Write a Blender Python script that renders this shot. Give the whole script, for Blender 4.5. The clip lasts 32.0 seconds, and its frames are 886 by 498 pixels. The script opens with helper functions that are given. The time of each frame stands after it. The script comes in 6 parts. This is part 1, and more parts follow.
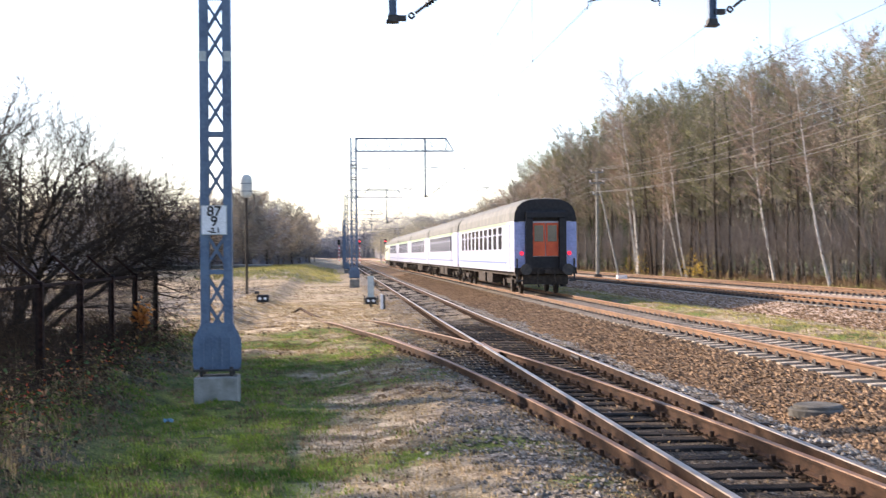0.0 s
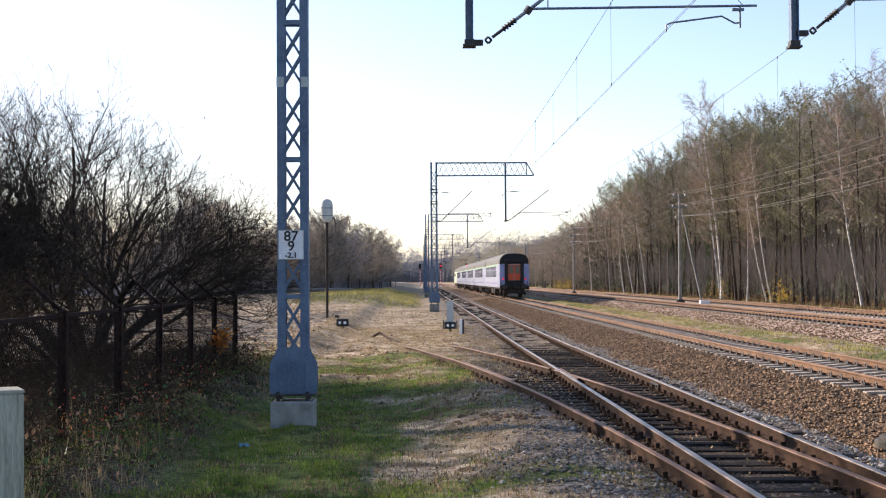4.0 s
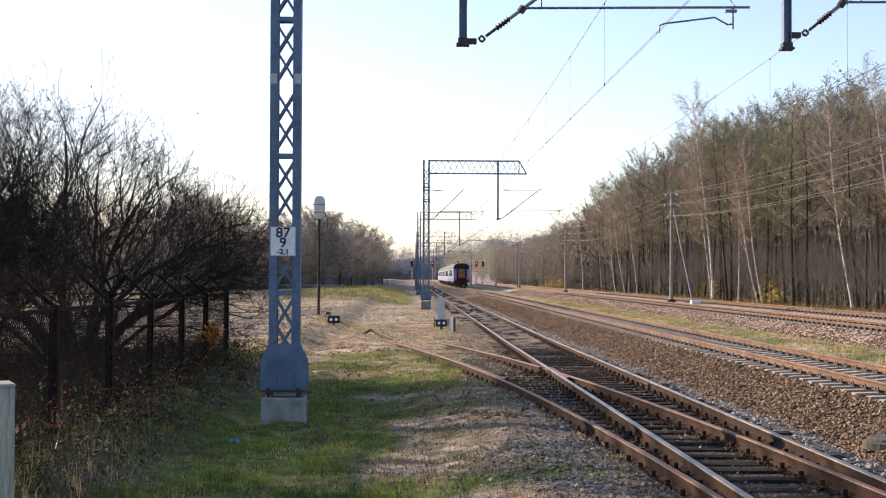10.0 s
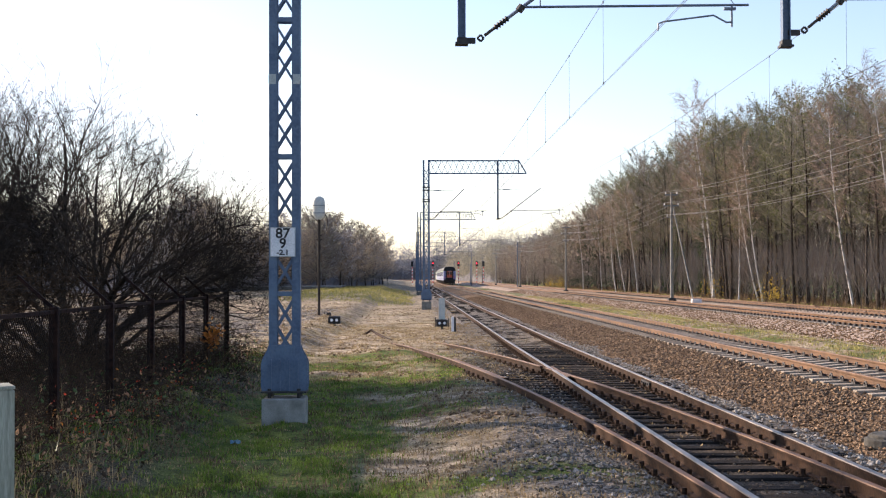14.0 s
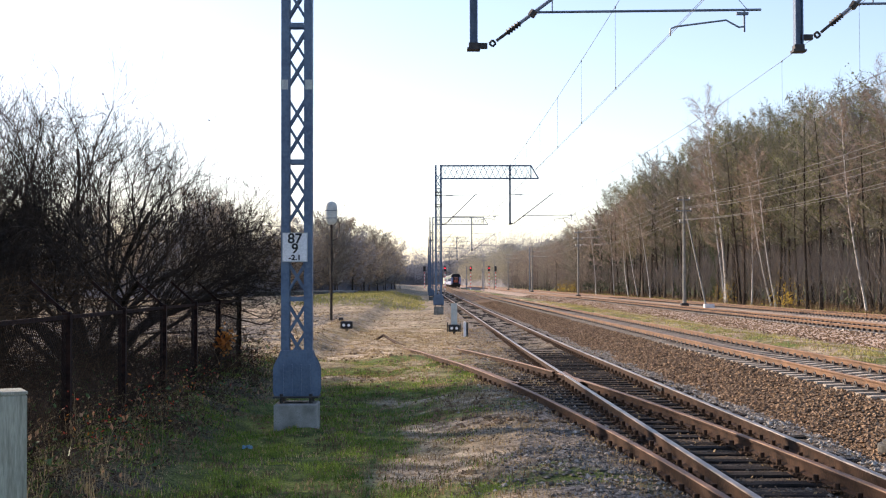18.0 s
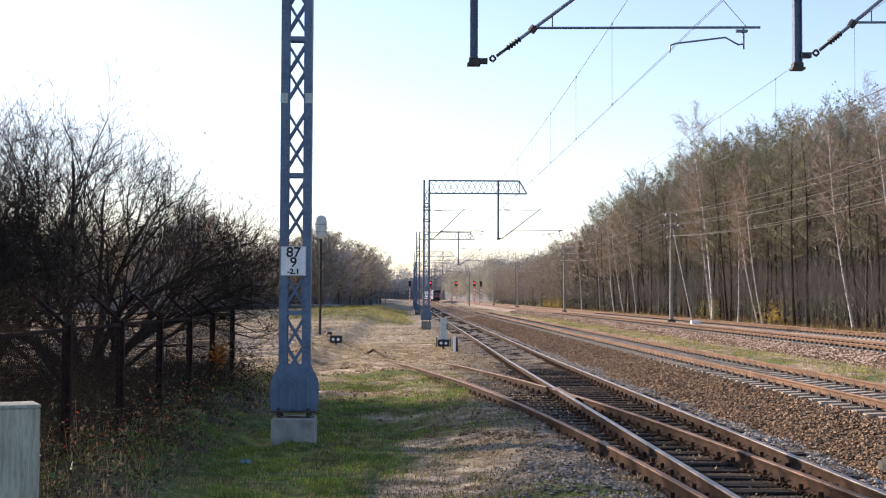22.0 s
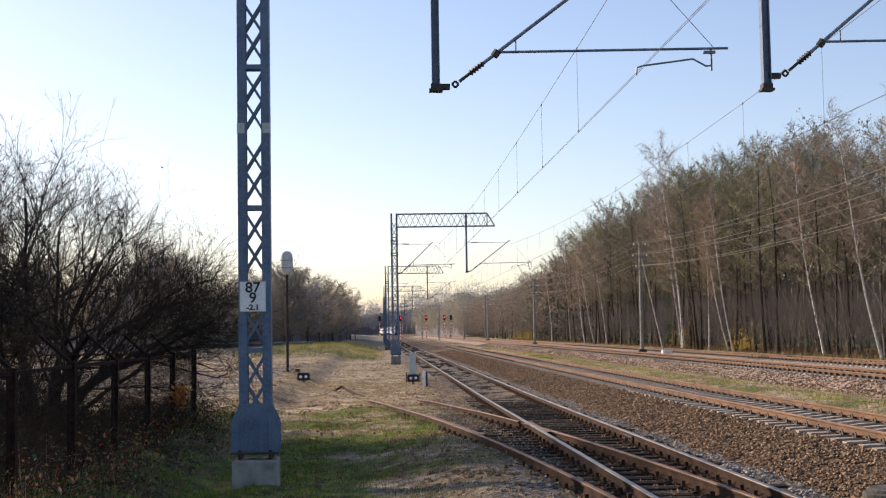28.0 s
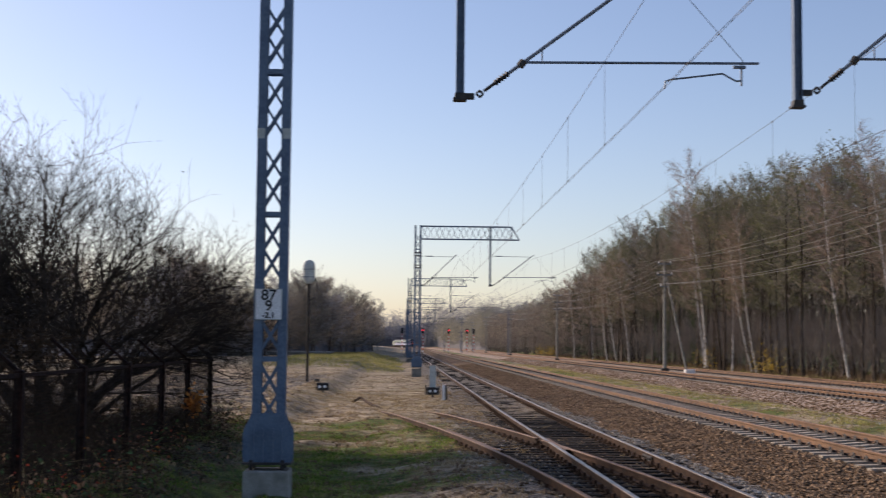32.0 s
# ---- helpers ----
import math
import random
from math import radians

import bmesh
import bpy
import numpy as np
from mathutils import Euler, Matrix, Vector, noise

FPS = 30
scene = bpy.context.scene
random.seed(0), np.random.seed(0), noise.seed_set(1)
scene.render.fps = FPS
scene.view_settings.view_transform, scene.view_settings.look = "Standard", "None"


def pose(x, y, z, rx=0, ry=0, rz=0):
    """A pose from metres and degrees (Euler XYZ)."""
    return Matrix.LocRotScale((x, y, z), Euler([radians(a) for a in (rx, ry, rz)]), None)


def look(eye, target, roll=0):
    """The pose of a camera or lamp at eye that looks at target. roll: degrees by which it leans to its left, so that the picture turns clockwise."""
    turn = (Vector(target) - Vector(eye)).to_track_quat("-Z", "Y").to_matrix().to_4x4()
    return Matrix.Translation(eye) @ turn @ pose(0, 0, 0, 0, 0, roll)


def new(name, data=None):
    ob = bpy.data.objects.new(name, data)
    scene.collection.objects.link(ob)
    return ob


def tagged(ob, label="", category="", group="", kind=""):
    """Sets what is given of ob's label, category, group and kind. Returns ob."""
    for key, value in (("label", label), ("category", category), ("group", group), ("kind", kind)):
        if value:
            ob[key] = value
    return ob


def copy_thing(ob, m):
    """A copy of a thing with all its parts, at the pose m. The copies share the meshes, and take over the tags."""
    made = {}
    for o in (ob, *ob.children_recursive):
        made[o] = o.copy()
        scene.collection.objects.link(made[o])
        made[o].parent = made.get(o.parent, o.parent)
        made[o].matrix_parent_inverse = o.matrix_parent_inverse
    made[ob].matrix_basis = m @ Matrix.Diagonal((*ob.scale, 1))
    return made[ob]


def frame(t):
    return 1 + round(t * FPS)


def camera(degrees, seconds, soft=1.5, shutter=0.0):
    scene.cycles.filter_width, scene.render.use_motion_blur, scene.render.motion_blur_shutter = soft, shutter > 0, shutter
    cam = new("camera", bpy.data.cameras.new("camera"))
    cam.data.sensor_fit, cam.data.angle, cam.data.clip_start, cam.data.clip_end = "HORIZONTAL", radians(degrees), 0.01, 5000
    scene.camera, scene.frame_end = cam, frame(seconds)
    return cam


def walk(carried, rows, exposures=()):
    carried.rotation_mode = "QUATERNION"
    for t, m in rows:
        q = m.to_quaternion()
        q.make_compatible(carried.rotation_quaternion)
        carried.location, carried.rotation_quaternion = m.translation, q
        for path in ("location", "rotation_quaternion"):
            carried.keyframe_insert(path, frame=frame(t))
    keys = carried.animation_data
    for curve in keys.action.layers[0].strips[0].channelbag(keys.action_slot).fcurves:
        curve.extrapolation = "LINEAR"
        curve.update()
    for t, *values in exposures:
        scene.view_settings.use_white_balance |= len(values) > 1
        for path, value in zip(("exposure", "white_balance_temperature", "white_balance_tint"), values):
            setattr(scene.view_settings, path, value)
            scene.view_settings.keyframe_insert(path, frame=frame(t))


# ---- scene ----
cam = camera(38.1, 32.0, soft=1.15, shutter=0.5)
PATH = [
    (0.0, pose(-0.081, -0.111, 1.849, 90.244, 0.483, -4.472)),
    (0.5, pose(-0.013, -0.075, 1.860, 91.022, 0.330, -2.171)),
    (1.0, pose(0.006, -0.024, 1.861, 91.142, 0.436, -1.150)),
    (1.5, pose(-0.013, -0.026, 1.864, 91.439, 0.595, -1.014)),
    (2.0, pose(-0.006, -0.015, 1.861, 91.321, 0.785, -0.852)),
    (2.5, pose(-0.004, -0.010, 1.867, 91.557, 0.535, -1.059)),
    (3.0, pose(-0.004, -0.012, 1.863, 91.546, 0.649, -0.780)),
    (3.5, pose(-0.001, 0.010, 1.863, 91.319, 0.475, -0.781)),
    (5.5, pose(-0.004, -0.015, 1.864, 91.531, 0.053, -0.843)),
    (6.0, pose(-0.010, -0.002, 1.873, 91.516, -0.013, -0.630)),
    (6.5, pose(-0.014, -0.000, 1.875, 91.442, -0.078, -0.655)),
    (7.0, pose(-0.008, -0.012, 1.870, 91.568, -0.053, -0.936)),
    (7.5, pose(0.005, -0.024, 1.876, 91.435, -0.013, -0.875)),
    (8.0, pose(0.012, 0.003, 1.869, 91.046, 0.068, -0.785)),
    (8.5, pose(0.011, -0.014, 1.865, 91.232, -0.049, -0.939)),
    (9.0, pose(0.000, -0.000, 1.870, 91.236, -0.036, -1.060)),
    (9.5, pose(-0.000, -0.020, 1.866, 91.082, -0.124, -1.295)),
    (10.0, pose(0.004, -0.035, 1.867, 91.247, -0.197, -1.215)),
    (10.5, pose(-0.004, -0.041, 1.871, 91.236, -0.202, -1.024)),
    (11.0, pose(0.001, -0.037, 1.875, 91.342, -0.199, -0.959)),
    (11.5, pose(0.006, -0.024, 1.875, 91.159, -0.080, -0.830)),
    (12.0, pose(0.001, -0.004, 1.866, 91.241, 0.139, -1.056)),
    (12.5, pose(0.013, -0.014, 1.876, 90.982, 0.154, -1.057)),
    (13.0, pose(0.010, -0.005, 1.872, 91.211, 0.163, -0.998)),
    (13.5, pose(0.010, -0.014, 1.874, 91.254, 0.124, -0.970)),
    (14.0, pose(0.008, -0.017, 1.862, 91.250, 0.150, -1.197)),
    (14.5, pose(0.007, -0.009, 1.869, 91.436, 0.070, -1.279)),
    (16.5, pose(0.009, -0.006, 1.880, 91.338, -0.191, -1.190)),
    (17.0, pose(0.018, -0.017, 1.871, 91.347, -0.153, -0.859)),
    (17.5, pose(0.015, -0.018, 1.871, 91.502, -0.145, -0.720)),
    (18.0, pose(0.012, -0.011, 1.866, 91.474, 0.136, -0.651)),
    (18.5, pose(0.021, -0.018, 1.873, 91.278, -0.071, -0.555)),
    (19.0, pose(0.021, -0.027, 1.872, 91.420, -0.026, -0.632)),
    (19.5, pose(0.019, -0.003, 1.869, 91.448, -0.016, -0.479)),
    (20.0, pose(0.012, -0.020, 1.875, 91.497, -0.172, -0.357)),
    (20.5, pose(-0.023, 0.002, 1.871, 91.625, -0.555, -0.565)),
    (21.0, pose(-0.101, 0.037, 1.872, 91.874, -0.451, -1.027)),
    (21.5, pose(-0.158, 0.015, 1.866, 91.944, -0.019, -1.403)),
    (22.0, pose(-0.202, 0.022, 1.866, 92.134, -0.233, -1.343)),
    (22.5, pose(-0.220, 0.045, 1.857, 91.978, -0.541, -1.354)),
    (23.0, pose(-0.236, 0.087, 1.855, 91.469, -0.362, -2.451)),
    (23.5, pose(-0.236, 0.088, 1.851, 92.135, 0.036, -3.649)),
    (24.0, pose(-0.212, 0.043, 1.853, 91.365, -0.134, -3.823)),
    (24.5, pose(-0.170, 0.117, 1.845, 90.029, -0.307, -3.901)),
    (25.0, pose(-0.098, 0.229, 1.858, 90.869, 0.231, -1.337)),
    (25.5, pose(-0.022, 0.303, 1.866, 92.378, 1.221, -1.464)),
    (26.0, pose(0.025, 0.297, 1.864, 93.189, 1.202, -1.110)),
    (26.5, pose(0.025, 0.399, 1.867, 93.252, 0.992, -0.982)),
    (28.5, pose(-0.146, 0.765, 1.850, 94.224, 0.741, -3.195)),
    (29.0, pose(-0.058, 0.890, 1.855, 95.652, 0.396, -3.359)),
    (29.5, pose(-0.006, 0.899, 1.850, 95.293, 0.351, -3.418)),
    (30.0, pose(-0.003, 0.940, 1.853, 95.795, 0.747, -4.117)),
    (30.5, pose(-0.005, 0.937, 1.856, 95.441, 0.749, -4.460)),
    (31.0, pose(-0.018, 0.930, 1.847, 94.569, -0.229, -3.933)),
    (31.5, pose(-0.027, 0.979, 1.846, 94.228, -0.495, -3.839)),
    (32.0, pose(-0.036, 0.962, 1.850, 94.245, -0.583, -1.656))
]
walk(cam, PATH, exposures=[(0.0, 1.3, 6600, 22), (0.6, 0.95, 6600, 22), (2.0, 0.75, 6450, 22), (7.0, 0.77, 6450, 22), (10.0, 0.77, 6600, 22), (20.0, 0.77, 6600, 22), (22.0, 0.74, 6450, 22), (23.0, 0.58, 6550, 22), (24.5, 0.53, 6700, 22), (26.5, 0.6, 6800, 22), (28.5, 0.25, 6700, 23), (29.0, 0.17, 6600, 23), (30.0, 0.02, 6450, 24), (32.0, -0.06, 6450, 24)])

# ---- light ----
SUN_AZ, SUN_EL = 56.0, 23.0      # degrees to the left of the line's direction, and above the horizon
world = bpy.data.worlds.new("world")
scene.world = world
world.use_nodes = True
wn = world.node_tree
sky = wn.nodes.new("ShaderNodeTexSky")
sky.sky_type = "NISHITA"
sky.sun_disc = False
sky.sun_elevation = radians(SUN_EL)
sky.sun_rotation = radians(-SUN_AZ)
sky.air_density, sky.dust_density, sky.ozone_density = 1.0, 0.9, 2.0
wn.links.new(sky.outputs[0], wn.nodes["Background"].inputs[0])
wn.nodes["Background"].inputs[1].default_value = 0.15
sun = new("sun", bpy.data.lights.new("sun", "SUN"))
sun.data.energy, sun.data.angle, sun.data.color = 5.0, radians(0.6), (1.0, 0.86, 0.66)
sd = Vector((-math.sin(radians(SUN_AZ)) * math.cos(radians(SUN_EL)), math.cos(radians(SUN_AZ)) * math.cos(radians(SUN_EL)), math.sin(radians(SUN_EL))))
sun.matrix_world = look(sd * 50, (0, 0, 0))

# ---- materials ----
def mat(name, a, b, scale=8.0, rough=0.8, metal=0.0, bump=0.0, fine=60.0, c=None, per=0.0, stretch=(1, 1, 1), lo=0.35, hi=0.65, spec=None, whole=0.0):
    """Two colours mixed by broad noise, broken up by fine noise, with relief; c: flecks; per: change from piece to piece; whole: change from object to object."""
    m = bpy.data.materials.new(name)
    m.use_nodes = True
    nt = m.node_tree
    N, L = nt.nodes, nt.links
    bs = N["Principled BSDF"]
    tc = N.new("ShaderNodeTexCoord")
    mp = N.new("ShaderNodeMapping")
    mp.inputs["Scale"].default_value = stretch
    L.new(tc.outputs["Object"], mp.inputs[0])
    n1 = N.new("ShaderNodeTexNoise")
    n1.inputs["Scale"].default_value, n1.inputs["Detail"].default_value = scale, 5
    n2 = N.new("ShaderNodeTexNoise")
    n2.inputs["Scale"].default_value, n2.inputs["Detail"].default_value = fine, 3
    for n in (n1, n2):
        L.new(mp.outputs[0], n.inputs["Vector"])
    r = N.new("ShaderNodeValToRGB")
    r.color_ramp.elements[0].position, r.color_ramp.elements[1].position = lo, hi
    r.color_ramp.elements[0].color, r.color_ramp.elements[1].color = (*a, 1), (*b, 1)
    L.new(n1.outputs[0], r.inputs[0])
    col = r.outputs[0]
    if c:
        r2 = N.new("ShaderNodeValToRGB")
        r2.color_ramp.elements[0].position, r2.color_ramp.elements[1].position = 0.52, 0.66
        L.new(n2.outputs[0], r2.inputs[0])
        mx = N.new("ShaderNodeMix")
        mx.data_type = "RGBA"
        L.new(r2.outputs[0], mx.inputs[0])
        L.new(col, mx.inputs[6])
        mx.inputs[7].default_value = (*c, 1)
        col = mx.outputs[2]
    mv = N.new("ShaderNodeMix")
    mv.data_type, mv.blend_type = "RGBA", "MULTIPLY"
    mv.inputs[0].default_value = 0.5
    L.new(col, mv.inputs[6])
    rv = N.new("ShaderNodeValToRGB")
    rv.color_ramp.elements[0].color, rv.color_ramp.elements[1].color = (0.55, 0.55, 0.55, 1), (1.3, 1.3, 1.3, 1)
    rv.color_ramp.elements[0].position, rv.color_ramp.elements[1].position = 0.3, 0.7
    L.new(n2.outputs[0], rv.inputs[0])
    L.new(rv.outputs[0], mv.inputs[7])
    col = mv.outputs[2]
    if per:
        oi = N.new("ShaderNodeObjectInfo")
        ge = N.new("ShaderNodeNewGeometry")
        ad = N.new("ShaderNodeMath")
        ad.operation = "ADD"
        L.new(oi.outputs["Random"], ad.inputs[0])
        L.new(ge.outputs["Random Per Island"], ad.inputs[1])
        fr = N.new("ShaderNodeMath")
        fr.operation = "FRACT"
        L.new(ad.outputs[0], fr.inputs[0])
        mr = N.new("ShaderNodeMapRange")
        mr.inputs[3].default_value, mr.inputs[4].default_value = 1 - per, 1 + per
        L.new(fr.outputs[0], mr.inputs[0])
        hs = N.new("ShaderNodeHueSaturation")
        if whole:
            mw = N.new("ShaderNodeMapRange")
            mw.inputs[3].default_value, mw.inputs[4].default_value = 1 - whole, 1 + whole
            L.new(oi.outputs["Random"], mw.inputs[0])
            mm = N.new("ShaderNodeMath")
            mm.operation = "MULTIPLY"
            L.new(mr.outputs[0], mm.inputs[0])
            L.new(mw.outputs[0], mm.inputs[1])
            L.new(mm.outputs[0], hs.inputs["Value"])
        else:
            L.new(mr.outputs[0], hs.inputs["Value"])
        L.new(col, hs.inputs["Color"])
        col = hs.outputs[0]
    L.new(col, bs.inputs["Base Color"])
    bs.inputs["Roughness"].default_value, bs.inputs["Metallic"].default_value = rough, metal
    bs.inputs["Specular IOR Level"].default_value = spec if spec is not None else (0.12 if rough >= 0.8 else 0.4)
    if bump:
        bp = N.new("ShaderNodeBump")
        bp.inputs["Strength"].default_value, bp.inputs["Distance"].default_value = bump, 0.02
        L.new(n2.outputs[0], bp.inputs["Height"])
        L.new(bp.outputs[0], bs.inputs["Normal"])
    return m


def see_through(m, k, tint=1.0):
    """Lets light pass through thin leaves and blades."""
    nt = m.node_tree
    bs, out = nt.nodes["Principled BSDF"], nt.nodes["Material Output"]
    tl, mx = nt.nodes.new("ShaderNodeBsdfTranslucent"), nt.nodes.new("ShaderNodeMixShader")
    nt.links.new(bs.inputs["Base Color"].links[0].from_socket, tl.inputs["Color"])
    mx.inputs[0].default_value = k
    nt.links.new(bs.outputs[0], mx.inputs[1])
    nt.links.new(tl.outputs[0], mx.inputs[2])
    nt.links.new(mx.outputs[0], out.inputs["Surface"])


def glow(name, colour, strength):
    m = bpy.data.materials.new(name)
    m.use_nodes = True
    bs = m.node_tree.nodes["Principled BSDF"]
    bs.inputs["Base Color"].default_value = (*colour, 1)
    bs.inputs["Emission Color"].default_value = (*colour, 1)
    bs.inputs["Emission Strength"].default_value = strength
    return m


M_BLUE = mat("blue_grey_paint", (0.075, 0.12, 0.195), (0.115, 0.18, 0.265), 3, 0.5, 0, 0.08, 25, (0.10, 0.145, 0.2))
M_STEEL = mat("weathered_galvanised_steel", (0.10, 0.13, 0.17), (0.17, 0.20, 0.24), 7, 0.5, 0.3, 0.1)
M_DARK = mat("dark_iron", (0.02, 0.02, 0.022), (0.05, 0.045, 0.04), 10, 0.6)
M_CONC = mat("weathered_concrete", (0.20, 0.20, 0.18), (0.36, 0.35, 0.32), 5, 0.9, 0, 0.3, 50, (0.2, 0.2, 0.17))
M_CONCD = mat("dark_weathered_concrete", (0.12, 0.12, 0.11), (0.23, 0.225, 0.2), 4, 0.9, 0, 0.4, 30, (0.09, 0.09, 0.08), per=0.25)
M_STREAK = mat("streaked_concrete", (0.20, 0.205, 0.16), (0.38, 0.385, 0.315), 5, 0.8, 0, 0.1, 30, stretch=(6, 6, 0.5), lo=0.3, hi=0.6)
# manhole concrete made darker in colour for the shade it lies in
M_MANH = mat("grimy_manhole_concrete", (0.07, 0.068, 0.06), (0.15, 0.145, 0.13), 4, 0.9, 0, 0.4, 30)
M_LITB = mat("blue_plastic", (0.08, 0.2, 0.28), (0.12, 0.27, 0.36), 4, 0.4)
M_CAB = mat("pale_grey_cabinet", (0.42, 0.46, 0.44), (0.52, 0.55, 0.52), 5, 0.6, 0, 0.05, 40)
M_WHITE = mat("white_enamel", (0.72, 0.73, 0.74), (0.82, 0.82, 0.82), 5, 0.4)
M_BLACK = mat("black_paint", (0.01, 0.01, 0.012), (0.025, 0.025, 0.025), 8, 0.5)
M_RUSTY = mat("rusty_fence_iron", (0.014, 0.008, 0.007), (0.036, 0.018, 0.013), 12, 0.85, 0, 0.3)
M_MESH = mat("rusty_wire", (0.014, 0.010, 0.008), (0.032, 0.022, 0.017), 12, 0.85)
M_RAIL = mat("rusty_rail_side", (0.02, 0.013, 0.009), (0.06, 0.034, 0.021), 3, 0.8, 0.0, 0.2, 30, (0.05, 0.026, 0.015))
M_RAILM = mat("main_line_rail_side", (0.095, 0.05, 0.024), (0.17, 0.09, 0.042), 2, 0.7, 0.1, 0.2, 30)
M_RTOP = mat("worn_rail_head", (0.2, 0.16, 0.125), (0.33, 0.275, 0.23), 2, 0.38, 0.7, 0, 30)
M_RTOPR = mat("rusty_rail_head", (0.12, 0.062, 0.032), (0.2, 0.112, 0.06), 2, 0.62, 0.1, 0, 30)
M_FAST = mat("rusty_fastenings", (0.035, 0.022, 0.015), (0.08, 0.048, 0.03), 10, 0.8)
M_TIMB = mat("tarred_timber", (0.008, 0.007, 0.006), (0.034, 0.027, 0.021), 4, 0.9, 0, 0.5, 40, per=0.4, stretch=(1, 6, 6))
M_SLEEP = mat("concrete_sleeper", (0.26, 0.225, 0.175), (0.41, 0.355, 0.285), 4, 0.9, 0, 0.2, 50, per=0.15)
M_BALB = mat("brown_ballast", (0.12, 0.075, 0.043), (0.41, 0.275, 0.165), 30, 0.9, 0, 1.0, 22, (0.045, 0.032, 0.022), per=0.45)
M_BALG = mat("grey_ballast", (0.10, 0.085, 0.066), (0.33, 0.29, 0.235), 30, 0.9, 0, 1.0, 22, (0.12, 0.11, 0.1), per=0.45)
M_PALE = mat("pale_limestone_gravel", (0.19, 0.17, 0.14), (0.45, 0.41, 0.35), 30, 0.9, 0, 0.8, 22, per=0.4)
M_BALP = mat("pinkish_ballast", (0.27, 0.205, 0.16), (0.46, 0.365, 0.285), 12, 0.9, 0, 1.0, 14, (0.14, 0.1, 0.08), per=0.35)
M_TRUNK = mat("grey_brown_bark", (0.075, 0.063, 0.05), (0.16, 0.135, 0.11), 3, 0.9, 0, 0.5, 20, (0.07, 0.06, 0.05), per=0.3, whole=0.4)
M_BARKM = mat("shadowy_bark", (0.07, 0.06, 0.05), (0.16, 0.137, 0.112), 3, 0.9, per=0.4)
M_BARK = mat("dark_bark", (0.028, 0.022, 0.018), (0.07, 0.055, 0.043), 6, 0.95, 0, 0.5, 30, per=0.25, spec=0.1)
M_SPRAYB = mat("grey_brown_sprays", (0.18, 0.15, 0.115), (0.29, 0.245, 0.19), 0.8, 0.85, per=0.35, whole=0.4)
M_SPRAYR = mat("reddish_brown_sprays", (0.21, 0.15, 0.115), (0.32, 0.235, 0.18), 0.8, 0.85, per=0.35, whole=0.4)
M_SPRAYO = mat("dull_olive_sprays", (0.125, 0.135, 0.06), (0.215, 0.225, 0.105), 0.8, 0.8, per=0.35, whole=0.4)
M_TWIG = mat("brown_twigs", (0.20, 0.16, 0.13), (0.32, 0.265, 0.215), 1.2, 0.85, per=0.3, whole=0.4)
M_TWIGO = mat("olive_brown_twigs", (0.175, 0.165, 0.12), (0.285, 0.265, 0.195), 1.2, 0.85, per=0.3, whole=0.4)
M_TWIGG = mat("grey_brown_twigs", (0.185, 0.165, 0.145), (0.305, 0.275, 0.245), 1.2, 0.85, per=0.3, whole=0.4)
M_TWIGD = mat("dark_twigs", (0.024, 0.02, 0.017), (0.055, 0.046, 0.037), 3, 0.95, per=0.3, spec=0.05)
M_BIRCH = mat("birch_bark", (0.5, 0.48, 0.45), (0.7, 0.68, 0.65), 4, 0.8, 0, 0.2, 5, (0.1, 0.09, 0.08), stretch=(1, 1, 0.9))
M_BTWIG = mat("birch_twigs", (0.30, 0.21, 0.16), (0.45, 0.35, 0.27), 1.2, 0.85, per=0.3)
M_LEAF = mat("olive_leaves", (0.10, 0.11, 0.035), (0.19, 0.18, 0.06), 0.8, 0.7, per=0.35, whole=0.4)
M_IVY = mat("green_ivy", (0.05, 0.09, 0.02), (0.09, 0.14, 0.03), 1.0, 0.6, per=0.35)
M_GOLD = mat("golden_leaves", (0.32, 0.21, 0.035), (0.45, 0.32, 0.06), 1.0, 0.7, per=0.3)
M_ORANGE = mat("orange_leaves", (0.40, 0.13, 0.02), (0.55, 0.22, 0.035), 2.0, 0.7, per=0.3)
M_REDL = mat("red_leaves", (0.42, 0.05, 0.03), (0.55, 0.09, 0.04), 2.0, 0.6, per=0.3)
M_RUSSET = mat("russet_leaves", (0.26, 0.15, 0.085), (0.4, 0.25, 0.14), 1.0, 0.7, per=0.3)
M_RUSSETD = mat("dead_brown_weeds", (0.10, 0.066, 0.04), (0.24, 0.16, 0.095), 1.0, 0.8, per=0.4)
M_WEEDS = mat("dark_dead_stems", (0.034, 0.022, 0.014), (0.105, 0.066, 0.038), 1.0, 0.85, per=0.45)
M_FIR = mat("conifer_needles", (0.06, 0.075, 0.045), (0.10, 0.115, 0.065), 1.0, 0.7, per=0.3)
# distant haze is put into this colour: greyer than the trees are
M_FAR = mat("far_woods", (0.22, 0.205, 0.19), (0.35, 0.31, 0.26), 0.05, 0.9, per=0.3)
M_BANK = mat("yellow_green_grass", (0.26, 0.26, 0.08), (0.44, 0.39, 0.15), 0.3, 0.85, per=0.4)
M_GRASS = mat("green_grass", (0.075, 0.14, 0.022), (0.24, 0.32, 0.06), 0.8, 0.8, per=0.4)
M_DRY = mat("dry_grass", (0.26, 0.19, 0.10), (0.40, 0.31, 0.17), 0.8, 0.85, per=0.35)
for m_ in (M_SPRAYB, M_SPRAYR, M_SPRAYO, M_LEAF, M_GOLD, M_ORANGE, M_REDL, M_RUSSET, M_GRASS, M_DRY, M_BANK):
    see_through(m_, 0.45)
